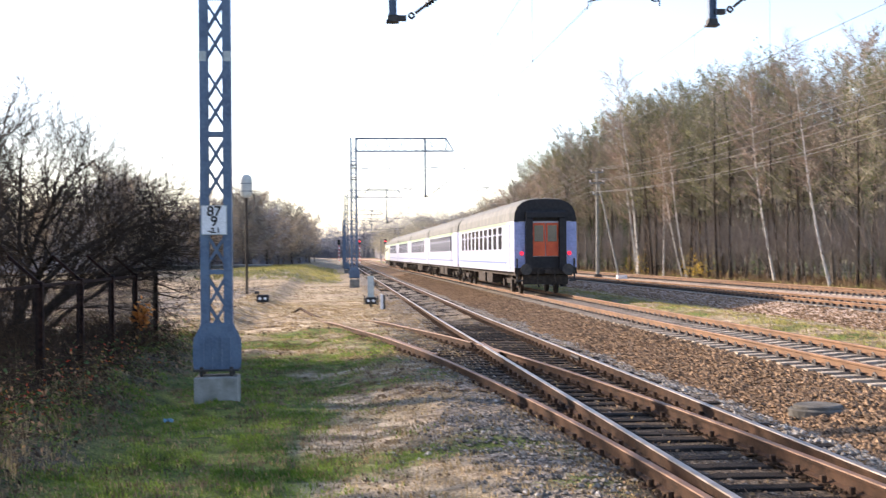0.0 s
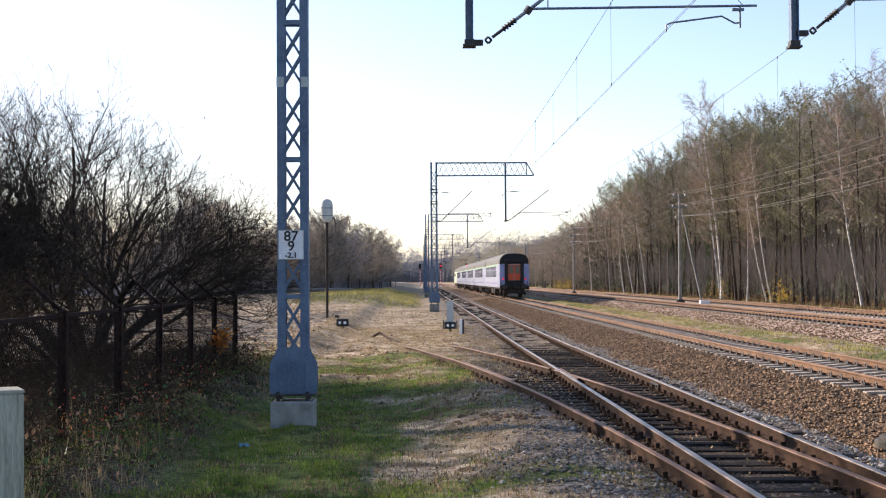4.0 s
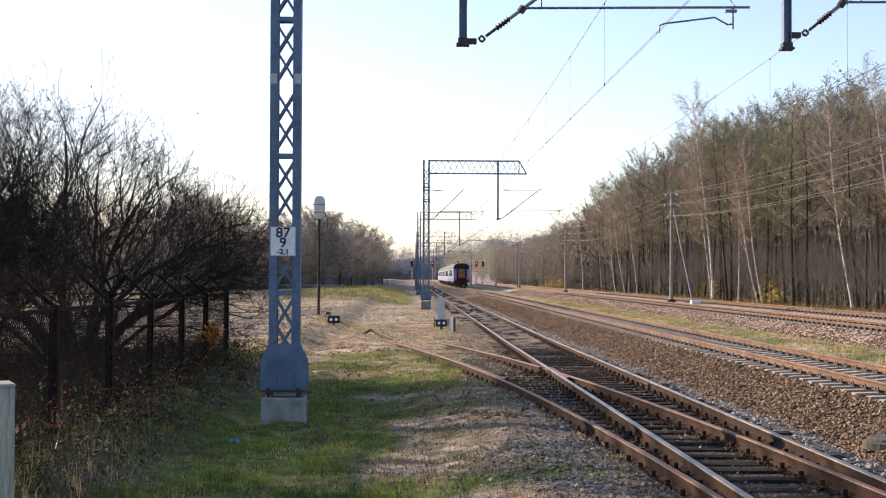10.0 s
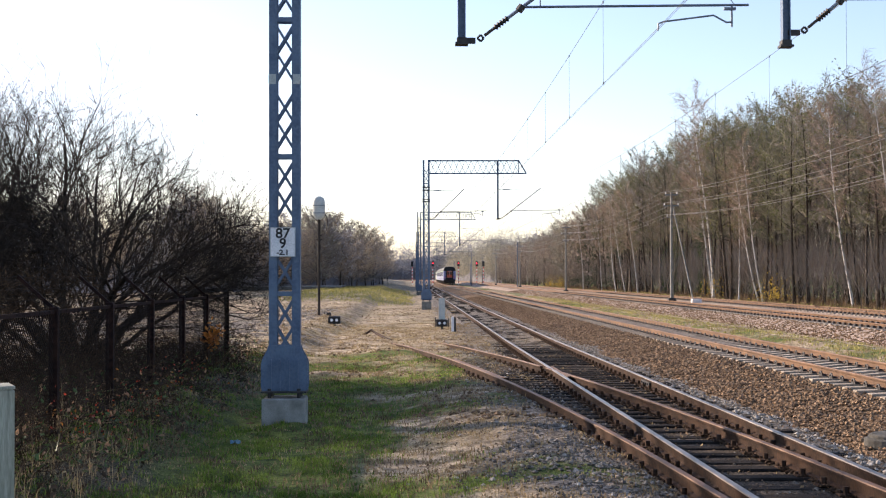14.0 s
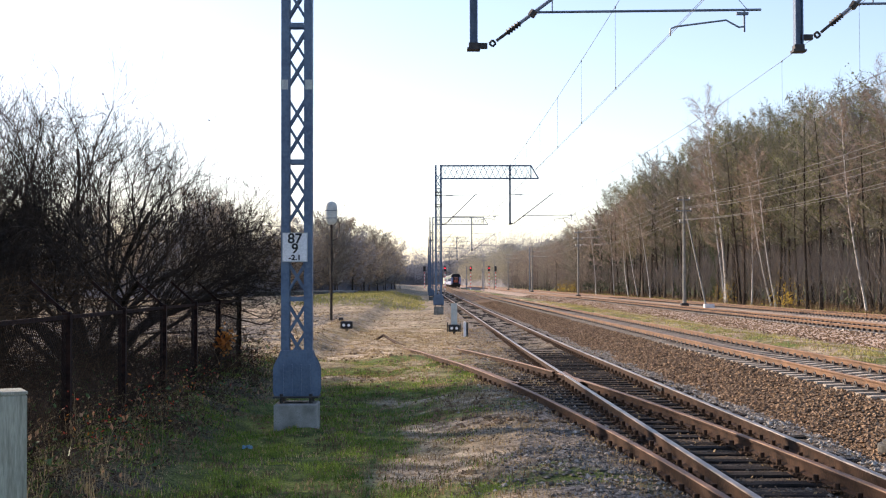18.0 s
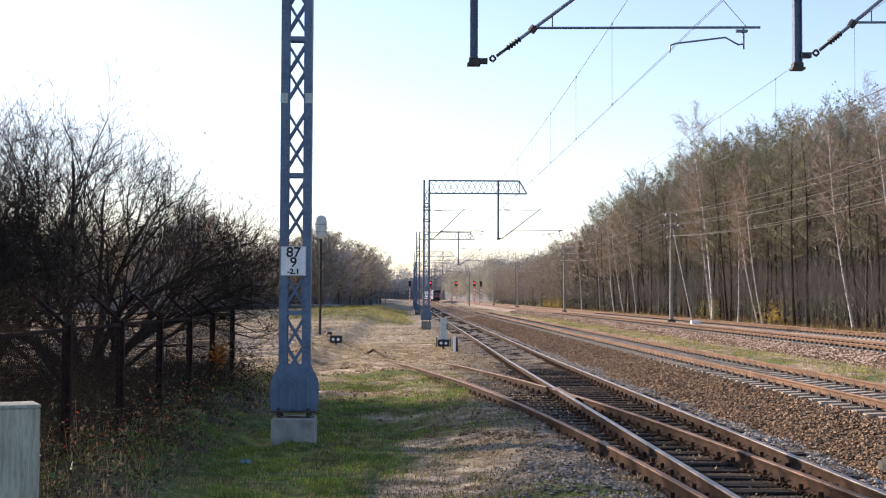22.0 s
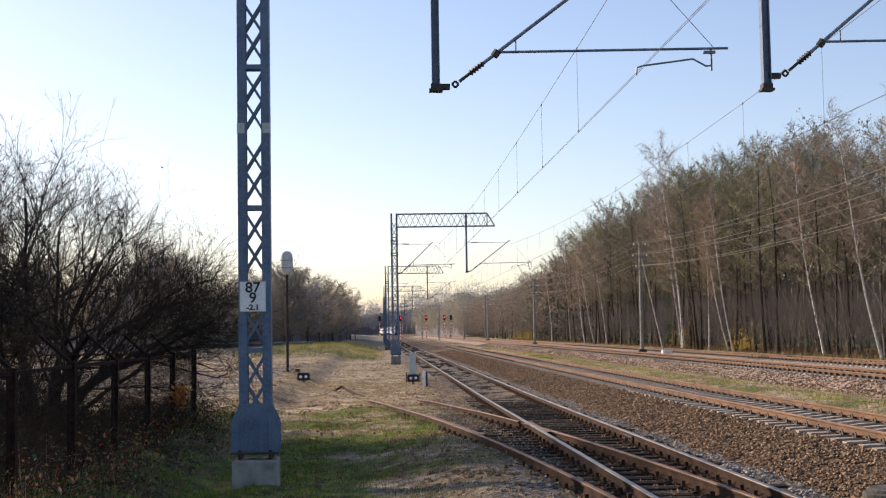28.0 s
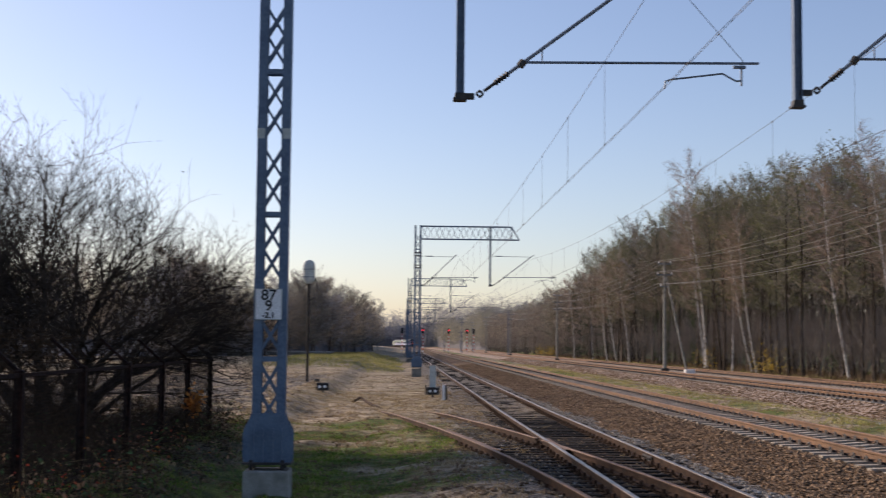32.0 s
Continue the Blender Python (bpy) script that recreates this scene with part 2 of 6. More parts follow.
# the next two are paled and greyed in base colour to imitate haze
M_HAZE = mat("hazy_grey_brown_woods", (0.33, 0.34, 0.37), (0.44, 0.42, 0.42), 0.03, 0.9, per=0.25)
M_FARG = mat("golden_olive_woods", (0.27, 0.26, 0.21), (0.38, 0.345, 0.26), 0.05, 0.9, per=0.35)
M_THICK = mat("russet_brown_thicket", (0.29, 0.24, 0.18), (0.45, 0.37, 0.27), 0.15, 0.85, per=0.35, whole=0.4)
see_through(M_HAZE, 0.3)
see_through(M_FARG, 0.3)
see_through(M_THICK, 0.35)
# dull dark colour that stands for shade deep inside the woods
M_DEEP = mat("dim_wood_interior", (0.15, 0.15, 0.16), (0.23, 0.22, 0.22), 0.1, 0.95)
# twig colour lightened to imitate haze over distance
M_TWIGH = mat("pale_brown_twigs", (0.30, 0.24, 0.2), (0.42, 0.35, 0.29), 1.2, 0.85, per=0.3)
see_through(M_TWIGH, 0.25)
M_COPPER = mat("weathered_copper_wire", (0.04, 0.04, 0.045), (0.07, 0.07, 0.07), 3, 0.6, 0.3)
M_ALU = mat("grey_aluminium_wire", (0.32, 0.33, 0.33), (0.42, 0.42, 0.42), 3, 0.5, 0.4)
M_COACHW = mat("grey_white_coach_paint", (0.36, 0.39, 0.48), (0.44, 0.47, 0.56), 1.5, 0.35, 0, 0, 20)
M_COACHB = mat("lavender_blue_coach_paint", (0.24, 0.29, 0.52), (0.30, 0.35, 0.58), 2, 0.4, 0, 0, 20)
M_ROOF = mat("grey_coach_roof", (0.085, 0.092, 0.088), (0.135, 0.142, 0.135), 2, 0.75, 0, 0.1, 20)
M_RUBBER = mat("black_rubber", (0.008, 0.008, 0.01), (0.018, 0.018, 0.02), 8, 0.7)
M_UNDER = mat("grimy_running_gear", (0.025, 0.022, 0.02), (0.06, 0.05, 0.042), 5, 0.8)
M_REDD = mat("orange_red_door", (0.55, 0.07, 0.02), (0.66, 0.11, 0.03), 3, 0.45)
M_GREEN = mat("green_stripe", (0.25, 0.5, 0.16), (0.3, 0.56, 0.2), 3, 0.4)
M_STRIPE = mat("blue_stripe", (0.09, 0.15, 0.36), (0.12, 0.18, 0.4), 3, 0.4)
M_GLASS = mat("dark_window_glass", (0.03, 0.035, 0.045), (0.05, 0.055, 0.065), 2, 0.08, 0, 0, 20, spec=0.7)
M_LGREEN = mat("pale_green_locomotive", (0.5, 0.56, 0.42), (0.58, 0.63, 0.5), 3, 0.4)
M_RED = glow("red_signal_light", (1.0, 0.03, 0.05), 3.0)
M_TAIL = glow("red_tail_lamp", (0.85, 0.02, 0.05), 0.6)
M_REDP = mat("red_paint", (0.5, 0.04, 0.03), (0.6, 0.07, 0.05), 4, 0.5)


# ---- mesh building ----
class Geo:
    """Vertices and faces collected into one mesh; each face keeps the number of its material."""

    def __init__(self):
        self.v, self.f, self.m = [], [], []

    def add(self, vs, fs, k=0):
        o = len(self.v)
        self.v.extend([tuple(p) for p in vs])
        self.f.extend([tuple(i + o for i in f) for f in fs])
        self.m.extend([k] * len(fs))

    def box(self, x0, y0, z0, x1, y1, z1, k=0, ch=0.0):
        """A box whose upper edges may be chamfered."""
        vs = [(x0, y0, z0), (x1, y0, z0), (x1, y1, z0), (x0, y1, z0)]
        if ch:
            vs += [(x0, y0, z1 - ch), (x1, y0, z1 - ch), (x1, y1, z1 - ch), (x0, y1, z1 - ch)]
            vs += [(x0 + ch, y0 + ch, z1), (x1 - ch, y0 + ch, z1), (x1 - ch, y1 - ch, z1), (x0 + ch, y1 - ch, z1)]
            n = 3
        else:
            vs += [(x0, y0, z1), (x1, y0, z1), (x1, y1, z1), (x0, y1, z1)]
            n = 2
        fs = [(3, 2, 1, 0)]
        for r in range(n - 1):
            for i in range(4):
                j = (i + 1) % 4
                fs.append((r * 4 + i, r * 4 + j, r * 4 + 4 + j, r * 4 + 4 + i))
        b = (n - 1) * 4
        fs.append((b, b + 1, b + 2, b + 3))
        self.add(vs, fs, k)

    def tube(self, pts, radii, sides=6, k=0, cap=True):
        pts = [Vector(p) for p in pts]
        if not isinstance(radii, (list, tuple)):
            radii = [radii] * len(pts)
        vs, fs = [], []
        prev = None
        for i, p in enumerate(pts):
            d = (pts[min(i + 1, len(pts) - 1)] - pts[max(i - 1, 0)]).normalized()
            if prev is None:
                s = d.orthogonal().normalized()
            else:
                s = (prev - d * prev.dot(d))
                s = s.normalized() if s.length > 1e-6 else d.orthogonal().normalized()
            prev = s
            u = d.cross(s)
            for a in range(sides):
                an = 2 * math.pi * a / sides
                vs.append(p + (s * math.cos(an) + u * math.sin(an)) * radii[i])
        for i in range(len(pts) - 1):
            for a in range(sides):
                b = (a + 1) % sides
                fs.append((i * sides + a, i * sides + b, i * sides + sides + b, i * sides + sides + a))
        if cap:
            fs.append(tuple(range(sides - 1, -1, -1)))
            o = (len(pts) - 1) * sides
            fs.append(tuple(range(o, o + sides)))
        self.add(vs, fs, k)

    def bar(self, a, b, w, h, k=0):
        """A rectangular bar from a to b, w wide and h deep."""
        a, b = Vector(a), Vector(b)
        d = (b - a).normalized()
        s = d.cross(Vector((0, 1, 0)))
        s = s.normalized() if s.length > 1e-3 else Vector((1, 0, 0))
        u = s.cross(d)
        vs = []
        for p in (a, b):
            for sx, su in ((-1, -1), (1, -1), (1, 1), (-1, 1)):
                vs.append(p + s * sx * w / 2 + u * su * h / 2)
        self.add(vs, [(3, 2, 1, 0), (4, 5, 6, 7), (0, 1, 5, 4), (1, 2, 6, 5), (2, 3, 7, 6), (3, 0, 4, 7)], k)

    def loft(self, rings, k=0, closed=True, cap=True):
        n = len(rings[0])
        vs = [p for r in rings for p in r]
        fs = []
        for i in range(len(rings) - 1):
            for a in range(n if closed else n - 1):
                b = (a + 1) % n
                fs.append((i * n + a, i * n + b, i * n + n + b, i * n + n + a))
        if cap and closed:
            fs.append(tuple(range(n - 1, -1, -1)))
            fs.append(tuple(range((len(rings) - 1) * n, len(rings) * n)))
        self.add(vs, fs, k)

    def twig(self, a, b, r, k=0):
        """A slender three-sided spike."""
        d = b - a
        s = d.orthogonal().normalized()
        u = d.cross(s).normalized()
        self.add([a + s * r, a + (s * -0.5 + u * 0.87) * r, a + (s * -0.5 - u * 0.87) * r, b], [(0, 1, 3), (1, 2, 3), (2, 0, 3)], k)

    def blade(self, a, b, w, k=0):
        s = (b - a).cross(Vector((0.3, 0.9, 0.2))).normalized() * w
        self.add([a - s, a + s, b], [(0, 1, 2)], k)

    def leaf(self, p, s, rnd, k=0):
        d = Vector((rnd.gauss(0, 1), rnd.gauss(0, 1), rnd.gauss(0, 1))).normalized()
        e = d.orthogonal().normalized()
        n = d.cross(e) * 0.15
        self.add([p - d * s, p + e * s * 0.55 + n * s, p + d * s, p - e * s * 0.55 + n * s], [(0, 1, 2), (0, 2, 3)], k)

    def stone(self, p, s, rnd, k=0):
        x, y, z = p
        q = [s * rnd.uniform(0.6, 1.15) for _ in range(6)]
        a = rnd.uniform(0, 3.14)
        c, d = math.cos(a), math.sin(a)
        vs = [(x + c * q[0], y + d * q[0], z), (x - d * q[1], y + c * q[1], z + s * 0.2), (x - c * q[2], y - d * q[2], z), (x + d * q[3], y - c * q[3], z + s * 0.1),
              (x + s * rnd.uniform(-.3, .3), y + s * rnd.uniform(-.3, .3), z + q[4] * 0.75), (x, y, z - q[5] * 0.6)]
        self.add(vs, [(0, 1, 4), (1, 2, 4), (2, 3, 4), (3, 0, 4), (1, 0, 5), (2, 1, 5), (3, 2, 5), (0, 3, 5)], k)

    def mesh(self, name, mats, smooth=False):
        me = bpy.data.meshes.new(name)
        me.from_pydata(self.v, [], self.f)
        for m in (mats if isinstance(mats, (list, tuple)) else [mats]):
            me.materials.append(m)
        me.polygons.foreach_set("material_index", self.m)
        if smooth:
            me.polygons.foreach_set("use_smooth", [True] * len(self.f))
        return me


def part(name, g, mats, parent=None, label="", smooth=False):
    ob = new(name, g.mesh(name, mats, smooth) if isinstance(g, Geo) else g)
    if parent:
        ob.parent = parent
    if label:
        ob["label"] = label
    return ob


def thing(name, x, y, z, label, category, group="", rz=0.0, kind=""):
    ob = new(name)
    ob.empty_display_size = 0.2
    ob.matrix_basis = pose(x, y, z, 0, 0, rz)
    return tagged(ob, label, category, group, kind)


def boxg(*a, **k):
    g = Geo()
    g.box(*a, **k)
    return g


def lerp_table(tab, y):
    if y <= tab[0][0]:
        return tab[0][1]
    for (a, u), (b, v) in zip(tab, tab[1:]):
        if y <= b:
            return u + (v - u) * (y - a) / (b - a)
    return tab[-1][1]


def smooth_table(tab, y):
    return sum(lerp_table(tab, y + d) for d in (-24, -12, 0, 12, 24)) / 5


# ---- plan: y runs along the line, x across it, z = 0 at the head of the siding's rails ----
BEND = [(-60, 0.0), (40, 0.0), (146, -0.5), (282, -1.1), (340, -0.9), (400, -0.5), (450, -0.6), (510, -1.5), (570, -2.7), (635, -5.3), (700, -9.3), (740, -12.2), (805, -17.0), (900, -25.0), (1100, -45.0)]


def bend(y):
    return smooth_table(BEND, y)


X1, X2, X3, X4, GAUGE = 3.60, 8.50, 17.45, 22.5, 1.507
Z2, Z3 = 0.15, 0.15


def zr1(y):
    return 0.05 - 0.004 * max(min(y, 40), -5) + 0.0006 * max(0, min(y - 60, 400))


def div_x(y):
    """The turnout's curved left rail: a curve of 182 m radius that straightens at 32 m."""
    return 2.72 - (min(y, 32) - 4) ** 2 / 364 - 0.154 * max(0, y - 32)


def ease(a, b, x):
    t = min(1, max(0, (x - a) / (b - a)))
    return t * t * (3 - 2 * t)


def ground_z(x, y):
    xb = x - bend(y)
    z = zr1(y) - 0.192 + 0.0 * ease(26, 55, y)
    left = -0.34 + 0.36 * ease(-2.6, -4.0, xb) - 0.25 * ease(-9, -20, xb) + 0.5 * ease(85, 120, y) * ease(0.8, -3, xb)
    z = z + (left - z) * ease(1.6, -0.6, xb)
    z = z + (-0.33 - z) * ease(4.9, 5.6, xb)
    z = z + (-0.12 - z) * ease(10.0, 12.0, xb)
    z = z + (-0.34 - z) * ease(12.0, 13.8, xb)
    z = z + (0.1 - z) * ease(25, 40, xb)
    if 8 < y < 60:
        dl = div_x(y) - x
        z += 0.09 * ease(0.0, 0.25, dl) * ease(2.2, 0.9, dl) * ease(8, 12, y)
        z += 0.07 * ease(28, 36, y) * ease(1.9, 1.4, -dl) * ease(-0.2, 0.3, 1.9 + dl) * ease(60, 48, y)
    z += (0.014 + 0.06 * noise.noise((x * 1.8, y * 0.9, 21.0))) * ease(34, 46, y) * ease(1.5, 1.2, abs(xb - X1))
    near = 1 - ease(40, 90, y)
    off = ease(0.3, 1.0, abs(xb - X1) - 0.9)
    z += noise.noise((x * 0.35, y * 0.35, 3.1)) * 0.06 * off + noise.noise((x * 1.7, y * 1.7, 7.7)) * (0.05 + 0.05 * ease(-0.5, -1.8, xb)) * near * off
    return z


# ---- ground ----
def cover(x, y):
    """How green, how stony, how bare and how much darker the ground is at a place."""
    xb = x - bend(y)
    n = noise.noise((x * 0.5, y * 0.5, 1.0)) + 0.5 * noise.noise((x * 1.6, y * 1.6, 5.0))
    green = ease(1.25, 0.55, math.hypot((xb + 2.0) / 1.75, (y - 18.5) / 9.5) - n * 0.45)
    green = max(green, 0.8 * ease(0.1, 0.6, n + 0.3) * ease(-2.5, -3.6, xb) * ease(34, 24, y))
    green = max(green, (0.32 + 0.4 * n) * ease(92, 104, y) * ease(240, 170, y) * ease(0.6, -1.2, xb) * ease(-24, -10, xb))
    green = max(green, (0.4 + 0.5 * n) * ease(10.3, 11.2, xb) * ease(14.6, 13.6, xb))
    green = max(green, (0.5 + 0.5 * n) * ease(24.3, 25.5, xb))
    green = max(green, (0.72 + 0.6 * n) * ease(0.2, -1.0, xb) * ease(24, 18, y))
    green = max(green, (0.28 + 0.75 * n) * ease(3.2, 2.0, xb) * ease(17, 12, y))
    stony = ease(0.25, 1.7, xb + n * 0.9) * ease(6.6, 5.4, xb) * ease(60, 26, y) * 0.9
    stony = max(stony, 0.8 * ease(3.1 - n, 1.4, abs(xb - X1)) * ease(26, 60, y))
    stony = max(stony, 0.9 * ease(-0.4, 0.2, n) * ease(-3.6, -4.6, xb) * ease(28, 34, y) * ease(85, 66, y))
    green = max(green, (0.5 + 0.7 * n) * ease(5.0, 3.0, math.hypot(xb + 0.6, (y - 27) / 2.4)))
    bare = ease(-0.25, 0.4, noise.noise((x * 0.35, y * 0.16, 9.0)) + 0.6 * noise.noise((x * 1.3, y * 0.6, 4.0)))
    bare = max(bare, ease(-2.9, -3.6, xb) * ease(33, 29, y))
    # darker ground between the siding's rails, and along the fence
    dark_mix = 0.0
    if y < 70:
        inner = min(X1 - 1.25, div_x(y) - 0.25) if y < 33 else X1 - 1.2
        dark_mix = ease(-0.25, 0.25, xb - inner + 0.3 * n) * ease(0.25, -0.25, xb - X1 - 1.2 + 0.3 * n) * ease(46, 30, y)
    dark_mix = max(dark_mix, 0.85 * ease(-2.6, -3.3, xb + 0.3 * n) * ease(32, 28, y))
    return min(1, max(0, green)), min(1, max(0, stony)), min(1, max(0, bare)), dark_mix


def ground_material():
    m = bpy.data.materials.new("trackside_ground")
    m.use_nodes = True
    nt = m.node_tree
    N, L = nt.nodes, nt.links
    bs = N["Principled BSDF"]
    tc = N.new("ShaderNodeTexCoord")
    at = N.new("ShaderNodeAttribute")
    at.attribute_name = "cover"
    sp = N.new("ShaderNodeSeparateColor")
    L.new(at.outputs["Color"], sp.inputs[0])

    def noise_node(s, d=4):
        n = N.new("ShaderNodeTexNoise")
        n.inputs["Scale"].default_value, n.inputs["Detail"].default_value = s, d
        L.new(tc.outputs["Object"], n.inputs["Vector"])
        return n

    def ramp(src, a, b, lo, hi):
        r = N.new("ShaderNodeValToRGB")
        r.color_ramp.elements[0].color, r.color_ramp.elements[1].color = (*a, 1), (*b, 1)
        r.color_ramp.elements[0].position, r.color_ramp.elements[1].position = lo, hi
        L.new(src, r.inputs[0])
        return r.outputs[0]

    def mix(fac, a, b, kind="MIX"):
        x = N.new("ShaderNodeMix")
        x.data_type, x.blend_type = "RGBA", kind
        L.new(fac, x.inputs[0])
        L.new(a, x.inputs[6])
        L.new(b, x.inputs[7])
        return x.outputs[2]

    def mul(a, k, add=0.0):
        x = N.new("ShaderNodeMath")
        x.operation = "MULTIPLY_ADD"
        L.new(a, x.inputs[0])
        x.inputs[1].default_value, x.inputs[2].default_value = k, add
        x.use_clamp = True
        return x.outputs[0]

    big, mid, fine = noise_node(0.7), noise_node(3.2, 8), noise_node(30, 8)
    straw = ramp(mid.outputs[0], (0.23, 0.18, 0.12), (0.65, 0.53, 0.365), 0.36, 0.62)
    soil = ramp(mid.outputs[0], (0.14, 0.11, 0.076), (0.46, 0.37, 0.26), 0.36, 0.65)
    grass = ramp(mid.outputs[0], (0.05, 0.075, 0.018), (0.17, 0.21, 0.05), 0.35, 0.65)
    vo = N.new("ShaderNodeTexVoronoi")
    vo.inputs["Scale"].default_value = 17
    L.new(tc.outputs["Object"], vo.inputs["Vector"])
    stone = ramp(vo.outputs["Color"], (0.06, 0.052, 0.043), (0.33, 0.29, 0.24), 0.15, 0.9)
    col = mix(sp.outputs[2], straw, soil)
    col = mix(mul(ramp(big.outputs[0], (0, 0, 0), (1, 1, 1), 0.42, 0.6), 0.65), col, soil)

    dull = ramp(fine.outputs[0], (0.15, 0.125, 0.065), (0.36, 0.3, 0.165), 0.3, 0.7)
    patch = noise_node(0.28, 9)
    col = mix(mul(ramp(patch.outputs[0], (0, 0, 0), (1, 1, 1), 0.47, 0.6), 0.55), col, dull)

    def gate(chan, noise_out):
        x = N.new("ShaderNodeMath")
        x.operation = "ADD"
        L.new(chan, x.inputs[0])
        L.new(mul(noise_out, 1.3, -0.65), x.inputs[1])
        x.use_clamp = False
        return ramp(x.outputs[0], (0, 0, 0), (1, 1, 1), 0.36, 0.6)

    col = mix(gate(sp.outputs[1], mid.outputs[0]), col, stone)
    col = mix(gate(sp.outputs[0], fine.outputs[0]), col, grass)
    dark_brown = ramp(fine.outputs[0], (0.022, 0.017, 0.012), (0.15, 0.115, 0.08), 0.35, 0.68)
    col = mix(mul(at.outputs["Alpha"], 0.92), col, dark_brown)
    shade = ramp(fine.outputs[0], (0.3, 0.3, 0.3), (1.5, 1.5, 1.5), 0.32, 0.68)
    full = N.new("ShaderNodeValue")
    full.outputs[0].default_value = 0.6
    col = mix(full.outputs[0], col, shade, "MULTIPLY")
    L.new(col, bs.inputs["Base Color"])
    bs.inputs["Roughness"].default_value = 0.95
    bs.inputs["Specular IOR Level"].default_value = 0.15
    bp = N.new("ShaderNodeBump")
    bp.inputs["Strength"].default_value, bp.inputs["Distance"].default_value = 1.0, 0.06
    L.new(fine.outputs[0], bp.inputs["Height"])
    L.new(bp.outputs[0], bs.inputs["Normal"])
    return m


def steps(*runs):
    out = []
    for a, b, s in runs:
        n = max(1, round((b - a) / s))
        out += [a + (b - a) * i / n for i in range(n)]
    return out + [runs[-1][1]]


gx = steps((-2500, -600, 300), (-600, -120, 40), (-120, -24, 6), (-24, -8, 1.0), (-8, 7, 0.25), (7, 13, 0.5), (13, 30, 1.5), (30, 120, 8), (120, 600, 40), (600, 2500, 300))
gy = steps((-300, -40, 40), (-40, 6, 4), (6, 34, 0.28), (34, 70, 0.7), (70, 160, 2.5), (160, 500, 10), (500, 1000, 40), (1000, 4000, 400))
gv = [(x, y, ground_z(x, y)) for y in gy for x in gx]
nx = len(gx)
gf = [(j * nx + i, j * nx + i + 1, (j + 1) * nx + i + 1, (j + 1) * nx + i) for j in range(len(gy) - 1) for i in range(nx - 1)]
gme = bpy.data.meshes.new("ground")
gme.from_pydata(gv, [], gf)
ca = gme.color_attributes.new("cover", "FLOAT_COLOR", "POINT")
buf = []
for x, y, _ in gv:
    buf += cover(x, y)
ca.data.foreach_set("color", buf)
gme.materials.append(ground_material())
gme.polygons.foreach_set("use_smooth", [True] * len(gf))
tagged(new("ground", gme), "grassy and stony trackside ground with dry straw", "ground", kind="structure")


# ---- track beds ----
def bed(name, xs, label, material, y0, y1):
    """A ballast bed: its cross-section (x, z) carried along the line."""
    g = Geo()
    rings = []
    for y in steps((y0, 60, 0.5), (60, 200, 5), (200, y1, 20)):
        b = bend(y)
        rings.append([(x + b + (noise.noise((x, y * 0.8, 2)) * 0.12 if y < 90 else 0), y, z + noise.noise((x * 2, y * 1.3, 4)) * 0.03) for x, z in xs])
    g.loft(rings, closed=False)
    return tagged(part(name, g, material, smooth=True), label, "ballast", kind="structure")


bed("main_track_bed", [(4.95, -0.45), (5.3, -0.33), (6.1, -0.2), (6.95, -0.075), (7.35, -0.07), (8.5, -0.065), (9.6, -0.07), (9.95, -0.08), (10.7, -0.3), (11.1, -0.45)], "brown crushed-stone bed of the main track", M_BALB, -12, 1100)
bed("outer_tracks_bed", [(14.3, -0.5), (15.2, -0.2), (16.1, -0.06), (17.4, -0.05), (19.0, -0.06), (20.2, -0.1), (21.2, -0.06), (22.5, -0.05), (24.0, -0.06), (24.8, -0.25), (25.2, -0.5)], "pinkish crushed-stone bed under two outer tracks", M_BALP, -12, 1100)

# ---- rails ----
HEAD = [(-0.035, -0.012), (-0.03, 0.0), (0.03, 0.0), (0.035, -0.012), (0.034, -0.04), (0.009, -0.05), (0.009, -0.125), (0.05, -0.145), (0.05, -0.158), (-0.05, -0.158), (-0.05, -0.145), (-0.009, -0.125), (-0.009, -0.05), (-0.034, -0.04)]


def rail(name, path, parent, side_mat, top_mat):
    """A flat-bottomed rail along a list of (x, y, z of its head)."""
    g = Geo()
    rings = []
    for i, (x, y, z) in enumerate(path):
        a, b = path[max(i - 1, 0)], path[min(i + 1, len(path) - 1)]
        dx, dy = b[0] - a[0], b[1] - a[1]
        l = math.hypot(dx, dy)
        nxv, nyv = dy / l, -dx / l
        rings.append([(x + nxv * u, y + nyv * u, z + w) for u, w in HEAD])
    g.loft(rings, 0)
    n = len(HEAD)
    for i in range(len(path) - 1):
        g.m[i * n + 1] = 1
        g.m[i * n + 0] = g.m[i * n + 2] = 1
    return part(name, g, [side_mat, top_mat], parent)


def straight(x, zf, y0, y1):
    return [(x + bend(y), y, zf(y)) for y in steps((y0, 60, 4), (60, 200, 8), (200, y1, 12))]


siding = thing("siding_track", 0, 0, 0, "siding track with worn rails on dark timber sleepers", "railway track")
main_track = thing("main_track", 0, 0, 0, "main track with rusty rails on concrete sleepers", "railway track")
track_three = thing("outer_track", 0, 0, 0, "outer track with rusty rails on a pink stone bed", "railway track", "outer tracks")
track_four = thing("outer_track", 0, 0, 0, "outer track with rusty rails beside the forest edge", "railway track", "outer tracks")
G2 = GAUGE / 2
rail("rail", straight(X1 - G2, zr1, 2, 640), siding, M_RAIL, M_RTOP)
rail("rail", straight(X1 + G2, zr1, 2, 640), siding, M_RAIL, M_RTOP)
for tr, xc, zz in ((main_track, X2, Z2), (track_three, X3, Z3), (track_four, X4, Z3)):
    for s in (-G2, G2):
        rail("rail", straight(xc + s, lambda y: zz, -10, 1000), tr, M_RAILM, M_RTOPR)


